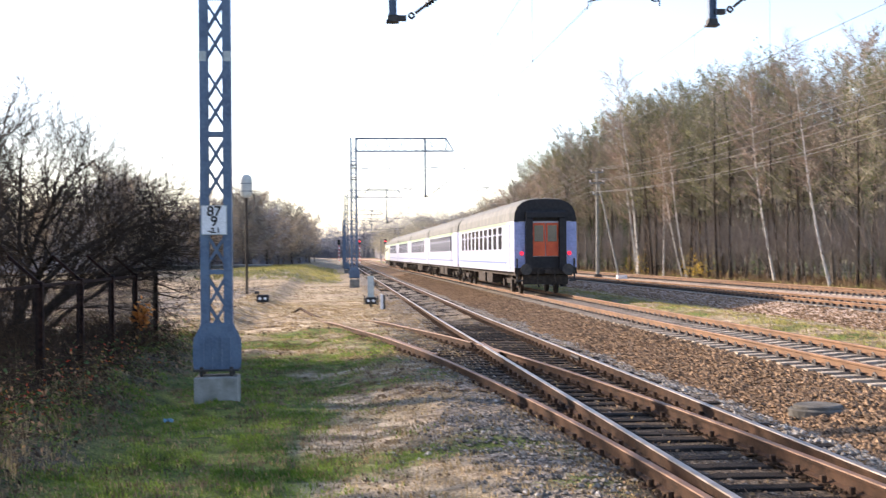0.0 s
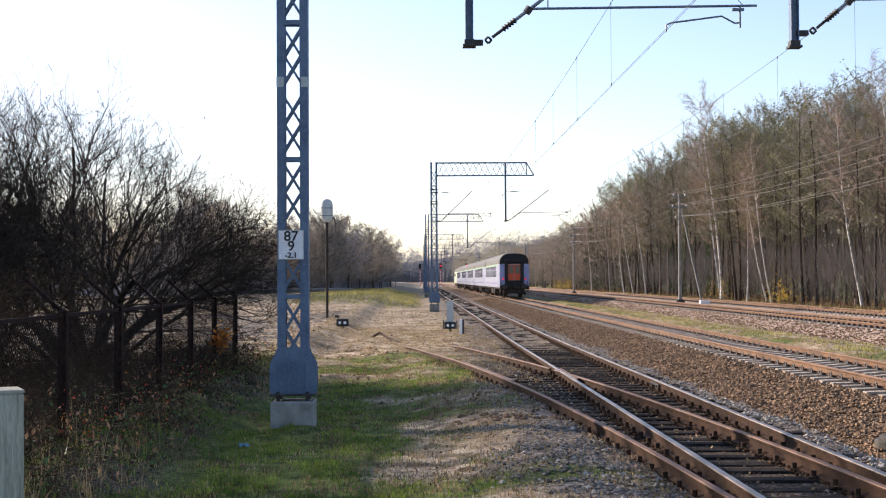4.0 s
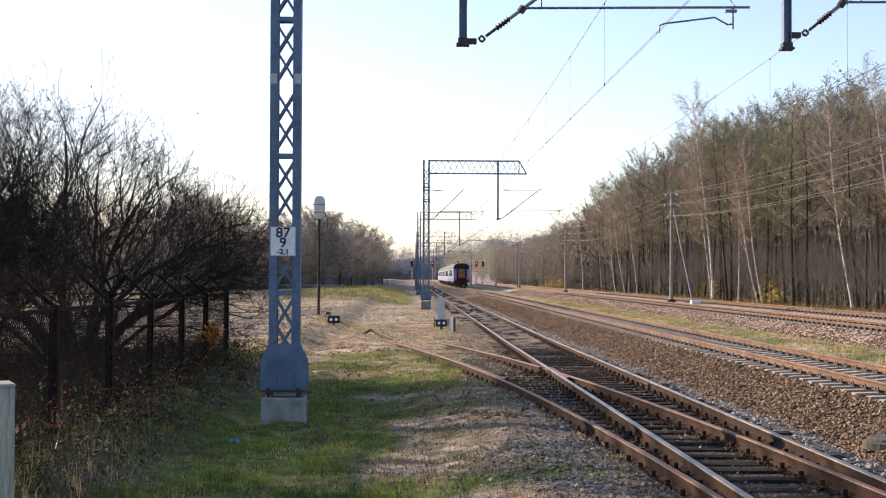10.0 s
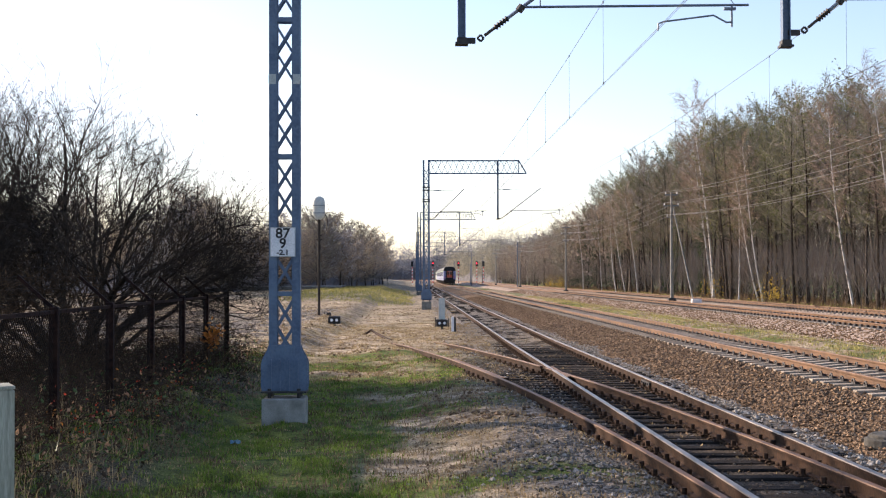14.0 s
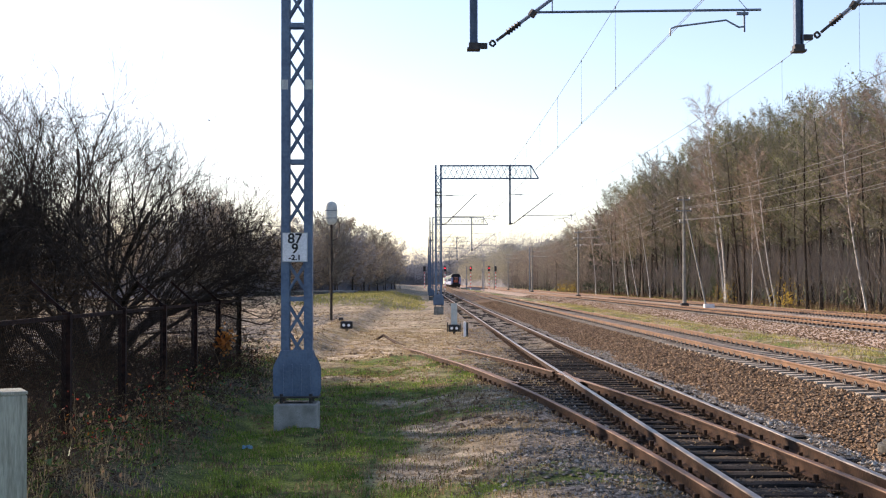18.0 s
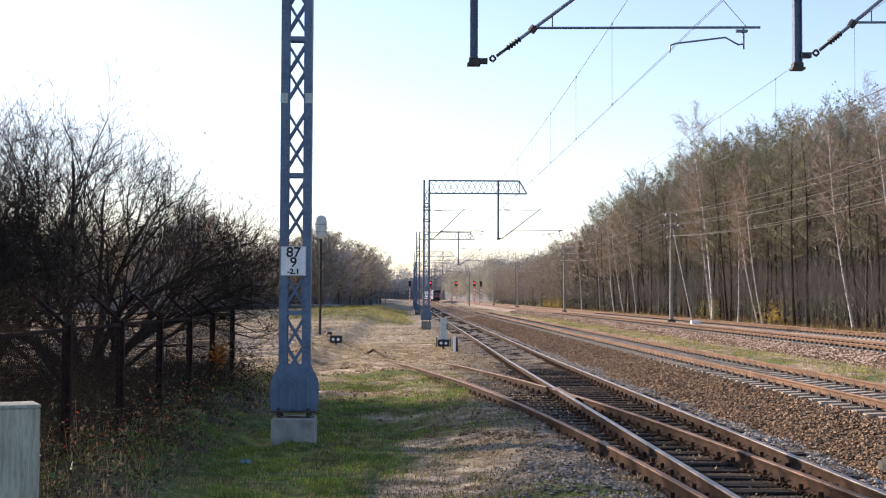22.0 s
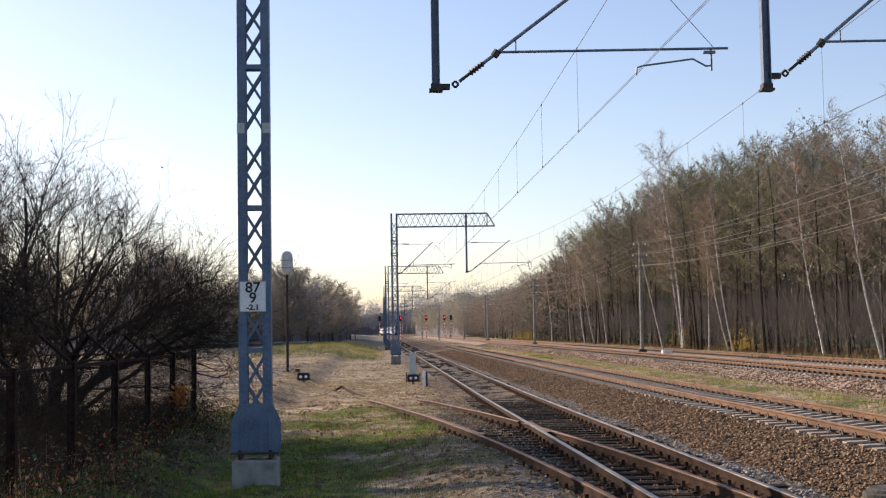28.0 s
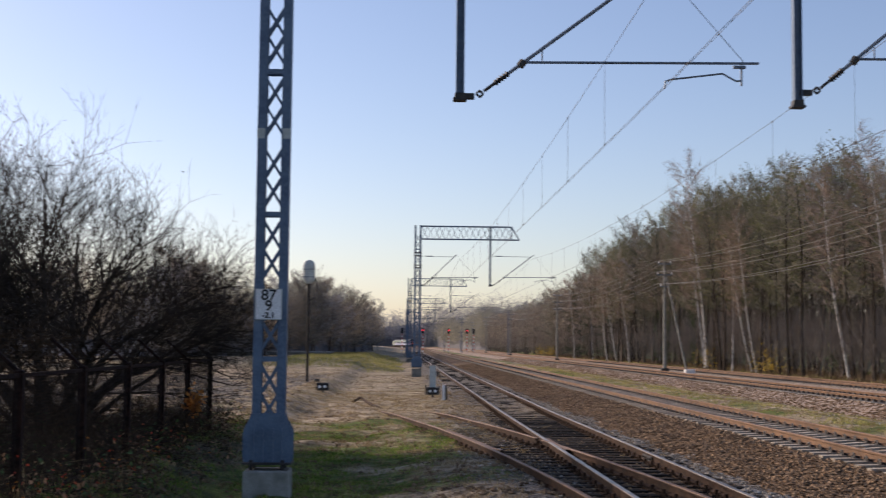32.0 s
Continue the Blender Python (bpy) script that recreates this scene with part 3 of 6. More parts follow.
branch = thing("branch_track", 0, 0, 0, "rusty turnout track half buried in dry grass", "railway track")


def zdiv(y):
    return zr1(y) - 0.03 * ease(30, 36, y) - 0.17 * ease(36, 46, y)


rail("rail", [(div_x(y), y, zdiv(y)) for y in steps((4, 44, 1.0))], branch, M_RAIL, M_RTOPR)
rail("rail", [(div_x(y) + GAUGE, y, zdiv(y)) for y in steps((4, 27.1, 1.0))], branch, M_RAIL, M_RTOPR)
rail("rail", [(div_x(y) + GAUGE, y, zdiv(y)) for y in steps((27.6, 50, 1.0))], branch, M_RAIL, M_RTOPR)
rail("check_rail", [(div_x(y) + 0.085 + 0.08 * (abs(y - 27.5) > 2.6), y, zdiv(y) - 0.005) for y in steps((24.4, 30.6, 0.5))], branch, M_RAIL, M_RTOPR)
rail("wing_rail", [(X1 - G2 + 0.075 + 0.012 * max(0, 26.0 - y), y, zr1(y) - 0.004) for y in steps((24.6, 27.6, 0.4))], branch, M_RAIL, M_RTOPR)
fj = Geo()
for dx in (-0.045, 0.045):
    fj.box(X1 + G2 + dx - 0.015, 23.6, zr1(24) - 0.13, X1 + G2 + dx + 0.015, 24.4, zr1(24) - 0.045)
    for k in range(4):
        fj.tube([(X1 + G2 + dx * 0.6, 23.7 + k * 0.2, zr1(24) - 0.09), (X1 + G2 + dx * 1.9, 23.7 + k * 0.2, zr1(24) - 0.09)], 0.02, 6)
part("fishplate", fj, M_DARK, siding)

# timber sleepers of the turnout and siding
rnd = random.Random(4)


def timber_mesh(length, seed):
    r = random.Random(seed)
    g = Geo()
    rings = []
    for i in range(5):
        x = (i / 4 - 0.5) * length
        w, h = 0.125 + r.uniform(-.006, .006), r.uniform(-.008, .006)
        rings.append([(x, -w, -0.16), (x, w, -0.16), (x, w, -0.02 + h), (x, w - 0.02, h), (x, -w + 0.02, h), (x, -w, -0.02 + h)])
    g.loft(rings)
    return g.mesh("timber_sleeper", M_TIMB)


tm = {}
plates = Geo()
y = 6.0
while y < 62:
    xl = min(X1 - G2, div_x(y)) - (0.26 if rnd.random() < 0.8 else 0.7) if y < 33 else X1 - 1.3
    xr = X1 + 1.3
    ln = round((xr - xl) / 0.25) * 0.25
    key = (ln, rnd.randint(0, 2))
    if key not in tm:
        tm[key] = timber_mesh(ln, hash(key) % 97)
    ob = part("timber_sleeper", tm[key], None, siding)
    ob.matrix_basis = pose((xl + xr) / 2 + rnd.uniform(-.05, .05), y + rnd.uniform(-.03, .03), zr1(y) - 0.166 - 0.010 * ease(26, 48, y) + rnd.uniform(-.012, .004), 0, 0, rnd.uniform(-1.2, 1.2))
    rs = [X1 - G2, X1 + G2] + ([div_x(y), div_x(y) + GAUGE] if y < 33 else [])
    for x in rs:
        for s in (-1, 1):
            plates.box(x + s * 0.11 - 0.05, y - 0.065, zr1(y) - 0.17, x + s * 0.11 + 0.05, y + 0.065, zr1(y) - 0.148)
            plates.tube([(x + s * 0.085, y, zr1(y) - 0.15), (x + s * 0.085, y, zr1(y) - 0.085)], 0.03, 6)
            plates.tube([(x + s * 0.135, y + 0.03, zr1(y) - 0.15), (x + s * 0.135, y + 0.03, zr1(y) - 0.12)], 0.016, 5)
    y += 0.58
y = 33.5
while y < 44:
    ob = part("timber_sleeper", tm.setdefault((2.5, 1), timber_mesh(2.5, 5)), None, branch)
    ob.matrix_basis = pose(div_x(y) + G2, y, zdiv(y) - 0.19, 0, 0, 9 + rnd.uniform(-2, 2))
    for x in (div_x(y), div_x(y) + GAUGE):
        for s in (-1, 1):
            plates.box(x + s * 0.11 - 0.06, y - 0.07, zdiv(y) - 0.17, x + s * 0.11 + 0.06, y + 0.07, zdiv(y) - 0.10)
    y += 0.62
tagged(part("rail_fastening", plates, M_FAST, siding), kind="stuff")
far_t = Geo()
y = 62.0
while y < 330:
    far_t.box(X1 + bend(y) - 1.3, y - 0.13, zr1(y) - 0.3, X1 + bend(y) + 1.3, y + 0.13, zr1(y) - 0.174)
    y += 0.6
tagged(part("sleeper_rest", far_t, M_TIMB, siding), kind="stuff")

# concrete sleepers with spring clips
cs = Geo()
cs.loft([[(x, -w, -0.2), (x, w, -0.2), (x, w * 0.8, h), (x, -w * 0.8, h)] for x, w, h in ((-1.25, 0.13, 0.0), (-0.95, 0.14, 0.01), (-0.45, 0.13, 0.01), (0, 0.11, -0.03), (0.45, 0.13, 0.01), (0.95, 0.14, 0.01), (1.25, 0.13, 0.0))])
cs = cs.mesh("concrete_sleeper", M_SLEEP)
clips = Geo()
y = 12.0
while y < 150:
    ob = part("concrete_sleeper", cs, None, main_track)
    ob.matrix_basis = pose(X2 + bend(y) + rnd.uniform(-.02, .02), y, Z2 - 0.17, 0, 0, rnd.uniform(-.6, .6))
    for x in (X2 - G2 + bend(y), X2 + G2 + bend(y)):
        for s in (-1, 1):
            if y < 75:
                clips.tube([(x + s * 0.13, y + 0.075 * math.cos(a), Z2 - 0.16 + 0.085 * math.sin(a)) for a in [math.pi * k / 5 for k in range(6)]], 0.018, 4)
                clips.box(x + s * 0.10 - 0.05, y - 0.06, Z2 - 0.165, x + s * 0.10 + 0.05, y + 0.06, Z2 - 0.125)
            else:
                clips.box(x + s * 0.11 - 0.05, y - 0.07, Z2 - 0.165, x + s * 0.11 + 0.05, y + 0.07, Z2 - 0.09)
    y += 0.6
tagged(part("rail_clip", clips, M_DARK, main_track), kind="stuff")
for tr, xc in ((track_three, X3), (track_four, X4)):
    far_s, cl = Geo(), Geo()
    y = 30.0
    while y < 260:
        b = bend(y)
        far_s.box(xc + b - 1.25, y - 0.13, Z3 - 0.3, xc + b + 1.25, y + 0.13, Z3 - 0.165, ch=0.02)
        if y < 150:
            for s in (-1, 1):
                cl.box(xc + b + s * G2 - 0.16, y - 0.08, Z3 - 0.165, xc + b + s * G2 - 0.06, y + 0.08, Z3 - 0.08)
        y += 0.62
    tagged(part("sleeper_rest", far_s, M_SLEEP, tr), kind="stuff")
    tagged(part("rail_clip", cl, M_DARK, tr), kind="stuff")
rest = Geo()
y = 150.0
while y < 420:
    rest.box(X2 + bend(y) - 1.25, y - 0.13, Z2 - 0.3, X2 + bend(y) + 1.25, y + 0.13, Z2 - 0.165)
    y += 0.6
tagged(part("sleeper_rest", rest, M_SLEEP, main_track), kind="stuff")


# ---- overhead line portals ----
def lattice_mast(parent, w, top, z0, foot=True):
    """Two upright channels laced crosswise, on a shoulder box."""
    for s in (-1, 1):
        g = Geo()
        x = s * w / 2
        prof = [(-0.075, -0.1), (0.05, -0.1), (0.05, 0.1), (-0.075, 0.1), (-0.075, 0.085), (0.034, 0.085), (0.034, -0.085), (-0.075, -0.085)]
        g.loft([[(x + s * u, v, zz) for u, v in prof] for zz in (z0, top)])
        part("channel", g, M_BLUE, parent)
    k, p = -2, 0.41
    while 3.15 + 1.04 * k + 2 * p < top:
        zg = 3.15 + 1.04 * k
        for z in (zg, zg + p):
            for yy in (-0.075, 0.075):
                g = Geo()
                for a, dy in ((-1, -0.0045), (1, 0.0045)):
                    za = max(z, z0)
                    f = (za - z) / p
                    g.bar((a * (w / 2 - 0.06) * (1 - 2 * f), yy + dy, za), (-a * (w / 2 - 0.06), yy + dy, z + p), 0.036, 0.008)
                part("lacing", g, M_BLUE, parent)
        if k % 2:
            for yy in (-0.092, 0.092):
                part("batten", boxg(-w / 2 + 0.077, yy - 0.006, zg - 0.16, w / 2 - 0.077, yy + 0.006, zg - 0.09), M_BLUE, parent)
        k += 1


def truss(parent, x0, x1, zb, zt):
    for z in (zb, zt):
        g = Geo()
        for yy in (-0.13, 0.13):
            g.box(x0, yy - 0.035, z - 0.035, x1 if z == zb else x1 - 0.5, yy + 0.035, z + 0.035)
        part("chord", g, M_BLUE, parent)
    n = max(2, round((x1 - 0.5 - x0) / 0.4))
    for i in range(n):
        a = x0 + (x1 - 0.5 - x0) * i / n
        b = x0 + (x1 - 0.5 - x0) * (i + 1) / n
        g = Geo()
        for yy in (-0.13, 0.13):
            up = (i + (yy > 0)) % 2
            g.bar((a, yy, zb if up else zt), (b, yy, zt if up else zb), 0.03, 0.02)
        part("lacing", g, M_BLUE, parent)
    g = Geo()
    for yy in (-0.13, 0.13):
        g.bar((x1 - 0.5, yy, zt), (x1, yy, zb), 0.05, 0.05)
        g.bar((x1 - 0.5, yy, zt), (x1 - 0.5, yy, zb), 0.04, 0.04)
    part("end_brace", g, M_BLUE, parent)


def insulator(g, a, b, r):
    a, b = Vector(a), Vector(b)
    n = 5
    pts, rad = [], []
    for i in range(n * 2 + 1):
        pts.append(a.lerp(b, i / (n * 2)))
        rad.append(r if i % 2 else r * 0.45)
    g.tube(pts, rad, 7)


def cantilever(parent, x, z, wire_x, tie=True):
    """The bracket that carries one track's wires, from a support at (x, z)."""
    g = Geo()
    g.box(x - 0.02, -0.05, z + 0.02, x + 0.16, 0.05, z + 0.10)
    for k in range(4):
        a = math.pi / 2 * k
        g.tube([(x + 0.24 + 0.05 * math.cos(a), 0, z + 0.10 + 0.05 * math.sin(a)), (x + 0.24 + 0.05 * math.cos(a + 1.57), 0, z + 0.10 + 0.05 * math.sin(a + 1.57))], 0.018, 5)
    part("hinge", g, M_DARK, parent)
    d = Vector((wire_x - 0.08 - x - 0.3, 0, 7.86 + (z - 5.78) - z - 0.14))
    p0 = Vector((x + 0.3, 0, z + 0.14))
    g = Geo()
    insulator(g, p0 + d * 0.06, p0 + d * 0.14, 0.055)
    g.tube([p0, p0 + d * 0.06], 0.025, 6)
    part("insulator", g, M_DARK, parent)
    g = Geo()
    g.tube([p0 + d * 0.14, p0 + d], 0.028, 7)
    part("strut", g, M_STEEL, parent)
    q = p0 + d * 0.215
    g = Geo()
    g.tube([q - Vector((0.03, 0, 0.04)), q + Vector((0.03, 0, 0.04))], 0.06, 7)
    part("clamp", g, M_DARK, parent)
    g = Geo()
    g.tube([q + Vector((0.30, 0, 0.2)), q + Vector((0.30, 0, 0.02))], 0.010, 5)
    part("hanger", g, M_DARK, parent)
    xe = wire_x + 1.4
    zb = q.z + 0.02
    g = Geo()
    g.tube([(q.x + 0.04, 0, zb), (xe, 0, zb + 0.04)], 0.02, 7)
    part("registration_tube", g, M_STEEL, parent)
    g = Geo()
    xs = xe - 0.26
    g.box(xs - 0.12, -0.03, zb - 0.04, xs + 0.06, 0.03, zb + 0.0)
    g.tube([(xs, 0, zb + 0.03), (xs, 0, zb - 0.3)], 0.016, 6)
    g.tube([(xs, 0, zb - 0.22), (xs - 0.08, 0, zb - 0.23), (xs - 0.28, 0, zb - 0.12), (wire_x + 0.09, 0, zb - 0.22), (wire_x + 0.01, 0, zb - 0.25), (wire_x, 0, zb - 0.36)], 0.014, 6)
    part("steady_arm", g, M_STEEL, parent)
    g = Geo()
    g.tube([(xe - 0.2, 0, zb + 0.03), p0 + d], 0.006, 4)
    part("stay_wire", g, M_COPPER, parent)
    if not tie:
        return
    g = Geo()
    e = p0 + d * 0.93
    g.tube([(x, 0, e.z + 0.03), (x + 0.3, 0, e.z + 0.03)], 0.012, 5)
    insulator(g, (x + 0.3, 0, e.z + 0.03), (x + 0.75, 0, e.z + 0.02), 0.05)
    g.tube([(x + 0.75, 0, e.z + 0.02), e], 0.014, 5)
    part("tie_rod", g, M_STEEL, parent)


def portal(x, y, z, label, drops, boom_end, wires, own, top=9.45):
    """A mast at x with a boom to boom_end (both measured from the mast), drop posts and brackets."""
    p = thing("catenary_portal", x, y, z, label, "catenary mast", "overhead line portals")
    w = 0.37
    g = Geo()
    g.box(-0.32, -0.30, -0.6, 0.32, 0.30, 0.42, ch=0.02)
    part("foundation", g, M_CONCD if own else M_CONC, p, "grey concrete foundation block")
    g = Geo()
    g.box(-0.34, -0.24, 0.50, 0.34, 0.24, 0.525)
    for bx in (-0.22, 0.22):
        for by in (-0.17, 0.17):
            g.tube([(bx, by, 0.40), (bx, by, 0.56)], 0.03, 6)
    part("base_plate", g, M_DARK, p)
    for yy in (-0.125, 0.105):
        g = Geo()
        half = [(0.335, 0.525), (0.352, 0.6), (0.352, 0.92), (0.34, 0.98), (0.31, 1.05), (0.262, 1.13), (0.24, 1.21)]
        prof = half + [(-u, v) for u, v in reversed(half)]
        g.loft([[(u, yy, v) for u, v in prof], [(u, yy + 0.02, v) for u, v in prof]])
        part("shoulder_plate", g, M_BLUE, p)
    for sx in (-0.325, 0.305):
        part("side_plate", boxg(sx, -0.105, 0.525, sx + 0.02, 0.105, 0.97), M_BLUE, p)
    for rx in (-0.2, -0.07, 0.07, 0.2):
        part("rib", boxg(rx - 0.012, -0.16, 0.525, rx + 0.012, -0.125, 1.0), M_BLUE, p)
    lattice_mast(p, w, top + 0.05, 1.14)
    truss(p, w / 2 + 0.05, boom_end, top - 0.85, top)
    for zc in (7.0, 7.15, 7.75, 7.95) if own else ():
        part("collar", boxg(-w / 2 - 0.07, -0.13, zc, w / 2 + 0.07, 0.13, zc + 0.06), M_DARK, p)
    for dx, zb in drops:
        g = Geo()
        prof = [(-0.06, -0.07), (-0.045, -0.07), (-0.045, -0.012), (0.045, -0.012), (0.045, -0.07), (0.06, -0.07), (0.06, 0.07), (0.045, 0.07), (0.045, 0.012), (-0.045, 0.012), (-0.045, 0.07), (-0.06, 0.07)]
        g.loft([[(dx + u, v, zz) for u, v in prof] for zz in (zb, top)])
        part("drop_post", g, M_BLUE, p)
        g = Geo()
        g.box(dx - 0.10, -0.1, zb - 0.02, dx + 0.10, 0.1, zb + 0.015)
        g.box(dx - 0.075, -0.08, zb + 0.015, dx + 0.075, 0.08, zb + 0.09)
        part("end_plate", g, M_DARK, p)
    for (sx, sz), wx in wires:
        cantilever(p, sx, sz, wx, own)
    return p


BZ = -0.37
near = portal(-1.98, 19.5, BZ, "blue-grey lattice mast portal over two tracks beside a grassy path", [(2.69, 5.79), (7.67, 5.76)], 9.6, [((2.74, 5.78), 5.7), ((7.72, 5.91), 10.45)], False, 9.9)
YS = [85.0, 151.0, 217.0, 283.0, 349.0]
for i, yy in enumerate(YS):
    xm = 0.56 + bend(yy) * 0.45 + (0.22 if i == 0 else 0.05)
    c1, c2 = X1 + bend(yy) - xm, X2 + bend(yy) - xm
    portal(xm, yy, BZ + (0.2 if i == 0 else 0.1), "blue-grey lattice mast portal reaching over the tracks", [(c2 - 2.85, 5.85)], c2 - 0.95, [((0.22, 5.8), c1 - 0.1), ((c2 - 2.8, 5.85), c2 + 0.1)], True, 9.75)

# white bands and the kilometre sign on the near mast
for s in (-1, 1):
    part("painted_band", boxg(s * 0.185 - 0.055, -0.106, 5.16, s * 0.185 + 0.055, -0.101, 5.31), M_CAB, near, "pale painted band")



def text_mesh(name, body, size, parent, loc, material, label="", sx=1.0):
    cu = bpy.data.curves.new(name, "FONT")
    cu.body, cu.size, cu.align_x, cu.align_y, cu.extrude = body, size, "CENTER", "CENTER", 0.002
    cu.offset = 0.004
    tmp = bpy.data.objects.new(name, cu)
    scene.collection.objects.link(tmp)
    dg = bpy.context.evaluated_depsgraph_get()
    me = bpy.data.meshes.new_from_object(tmp.evaluated_get(dg))
    bpy.data.objects.remove(tmp)
    for v in me.vertices:
        v.co.x *= sx
    me.materials.clear()
    me.materials.append(material)
    ob = part(name, me, None, parent, label)
    ob.matrix_basis = pose(*loc, 90, 0, 0)
    return ob


sign = thing("kilometre_sign", -2.0, 19.36, 2.395, "white enamel kilometre sign with black numbers 87 9", "sign")
g = boxg(-0.185, -0.012, -0.215, 0.185, 0.0, 0.215)
part("plate", g, M_WHITE, sign)
g = Geo()
for a in (-0.19, 0.18):
    g.box(a, -0.016, -0.22, a + 0.01, 0.004, 0.22)
for a in (-0.22, 0.21):
    g.box(-0.18, -0.016, a, 0.18, 0.004, a + 0.01)
part("rim", g, M_CAB, sign)
text_mesh("numeral", "87", 0.21, sign, (0, -0.015, 0.125), M_BLACK, sx=1.05)
text_mesh("numeral", "9", 0.21, sign, (0, -0.015, -0.025), M_BLACK)
text_mesh("numeral", "-2.1", 0.11, sign, (0, -0.015, -0.16), M_BLACK, sx=1.1)

# ---- overhead wires ----
SPANS = [-46.0, 19.5] + YS + [415.0]


def wire_run(name, xc, zc, zm, label, sag):
    w = thing(name, 0, 0, 0, label, "overhead wire", "overhead wires")
    con, mes = [], []
    for a, b in zip(SPANS, SPANS[1:]):
        st = 0.1 if SPANS.index(a) % 2 else 0.0
        st2 = 0.0 if SPANS.index(a) % 2 else 0.1
        for k in range(12):
            t = k / 12
            y = a + (b - a) * t
            x = xc + bend(y) + st + (st2 - st) * t
            con.append((x, y, zc))
            mes.append((x, y, zm - sag * 4 * t * (1 - t)))
    for dx in (-0.014, 0.014):
        g = Geo()
        g.tube([(x + dx, y, z) for x, y, z in con], 0.0036, 4)
        part("contact_wire", g, M_COPPER, w)
    g = Geo()
    g.tube(mes, 0.0055, 4)
    part("messenger_wire", g, M_COPPER, w)
    for c, m in zip(con, mes):
        if -10 < c[1] < 220 and con.index(c) % 12:
            g = Geo()
            g.tube([c, m], 0.004, 3)
            g.box(c[0] - 0.01, c[1] - 0.02, c[2], c[0] + 0.01, c[1] + 0.02, c[2] + 0.04)
            g.box(m[0] - 0.01, m[1] - 0.02, m[2] - 0.03, m[0] + 0.01, m[1] + 0.02, m[2] + 0.015)
            part("dropper", g, M_COPPER, w)


wire_run("siding_overhead_wire", X1, 5.63, 7.39, "thin overhead wires with droppers above the siding", 0.47)
wire_run("main_overhead_wire", X2 - 0.1, 5.75, 7.5, "thin overhead wires with droppers above the main track", 0.68)

# ---- pole line between the outer tracks ----
def pole():
    p = thing("line_pole", 0, 0, 0, "grey concrete line pole with crossarms", "utility pole", "line poles")
    g = Geo()
    g.tube([(0, 0, -0.3), (0, 0, 0.5), (0, 0, 8.55)], [0.16, 0.15, 0.09], 8)
    part("shaft", g, M_CONC, p)
    g = boxg(-0.3, -0.3, -0.3, 0.3, 0.3, 0.28, ch=0.06)
    part("footing", g, M_DARK, p)
    for z, w in ((8.35, 0.5), (7.5, 0.6), (6.6, 0.35)):
        g = Geo()
        g.box(-w, -0.05, z - 0.04, w, 0.05, z + 0.04)
        part("crossarm", g, M_STEEL, p)
        for s in (-0.9, 0.9):
            g = Geo()
            g.tube([(s * w, 0, z + 0.04), (s * w, 0, z + 0.1), (s * w, 0, z + 0.16), (s * w, 0, z + 0.2)], [0.02, 0.05, 0.03, 0.05], 6)
            part("insulator", g, M_WHITE, p)
    return p


PX = 20.0
p0 = pole()
p0.matrix_basis = pose(PX, 100, -0.1)
PY = [34.0, 100.0, 166.0, 236.0, 305.0, 375.0]
for yy in PY:
    if yy != 100.0:
        copy_thing(p0, pose(PX + bend(yy), yy, -0.1))
g = Geo()
g.tube([(0.12, -0.1, 7.4), (0.95, -3.6, -0.1)], [0.05, 0.07], 6)
part("strut", g, M_CONC, p0)
pw = thing("pole_line_wire", 0, 0, 0, "grey wires slung between the line poles", "wire")
for z, w in ((8.35, 0.45), (7.5, 0.54), (6.6, 0.31)):
    for s in (-1, 1):
        pts = []
        for a, b in zip(PY, PY[1:]):
            for k in range(10):
                t = k / 10
                y = a + (b - a) * t
                pts.append((PX + bend(y) + s * w, y, z + 0.1 - 0.9 * 4 * t * (1 - t) * 0.8))
        g = Geo()
        g.tube(pts, 0.012, 3)
        part("wire", g, M_ALU, pw)
g = Geo()
g.box(-0.35, -0.25, -0.2, 0.35, 0.25, 0.28, ch=0.03)
wb = thing("marker_block", 20.6, 94, -0.08, "whitewashed concrete block between the outer tracks", "concrete block")
part("block", g, M_WHITE, wb)

# ---- signals ----
sg = thing("light_signal", -4.45, 59, -0.2, "slender signal post with a pale rounded head seen from behind", "signal")
g = Geo()
g.tube([(0, 0, -0.3), (0, 0, 4.8)], 0.06, 8)
part("post", g, M_UNDER, sg)
g = Geo()
prof = [(0.06, 4.70), (0.16, 4.75), (0.24, 4.84), (0.28, 4.98), (0.28, 5.5), (0.24, 5.68), (0.12, 5.77), (0.02, 5.79)]
rings = [[(r * math.cos(2 * math.pi * k / 14), 0.16 * r / 0.28 * math.sin(2 * math.pi * k / 14), z) for k in range(14)] for r, z in prof]
g.loft(rings)
part("head", g, M_CAB, sg, "pale grey rounded signal head", smooth=True)
for zz in (5.0, 5.35):
    part("seam", boxg(-0.285, -0.165, zz, 0.285, -0.12, zz + 0.03), M_STEEL, sg)
g = Geo()
g.tube([(0.05, 0, 3.95), (0.28, 0, 4.1), (0.37, 0, 4.4), (0.37, 0, 4.8), (0.27, 0, 4.95)], 0.025, 6)
g.tube([(-0.15, 0, 3.8), (0.15, 0, 3.8)], 0.02, 6)
part("bracket", g, M_DARK, sg)
g = boxg(-0.16, -0.16, -0.4, 0.16, 0.16, 0.1, ch=0.03)
part("footing", g, M_CONC, sg)
part("junction_box", boxg(0.35, -0.1, -0.15, 0.55, 0.1, 0.45, ch=0.02), M_DARK, sg)


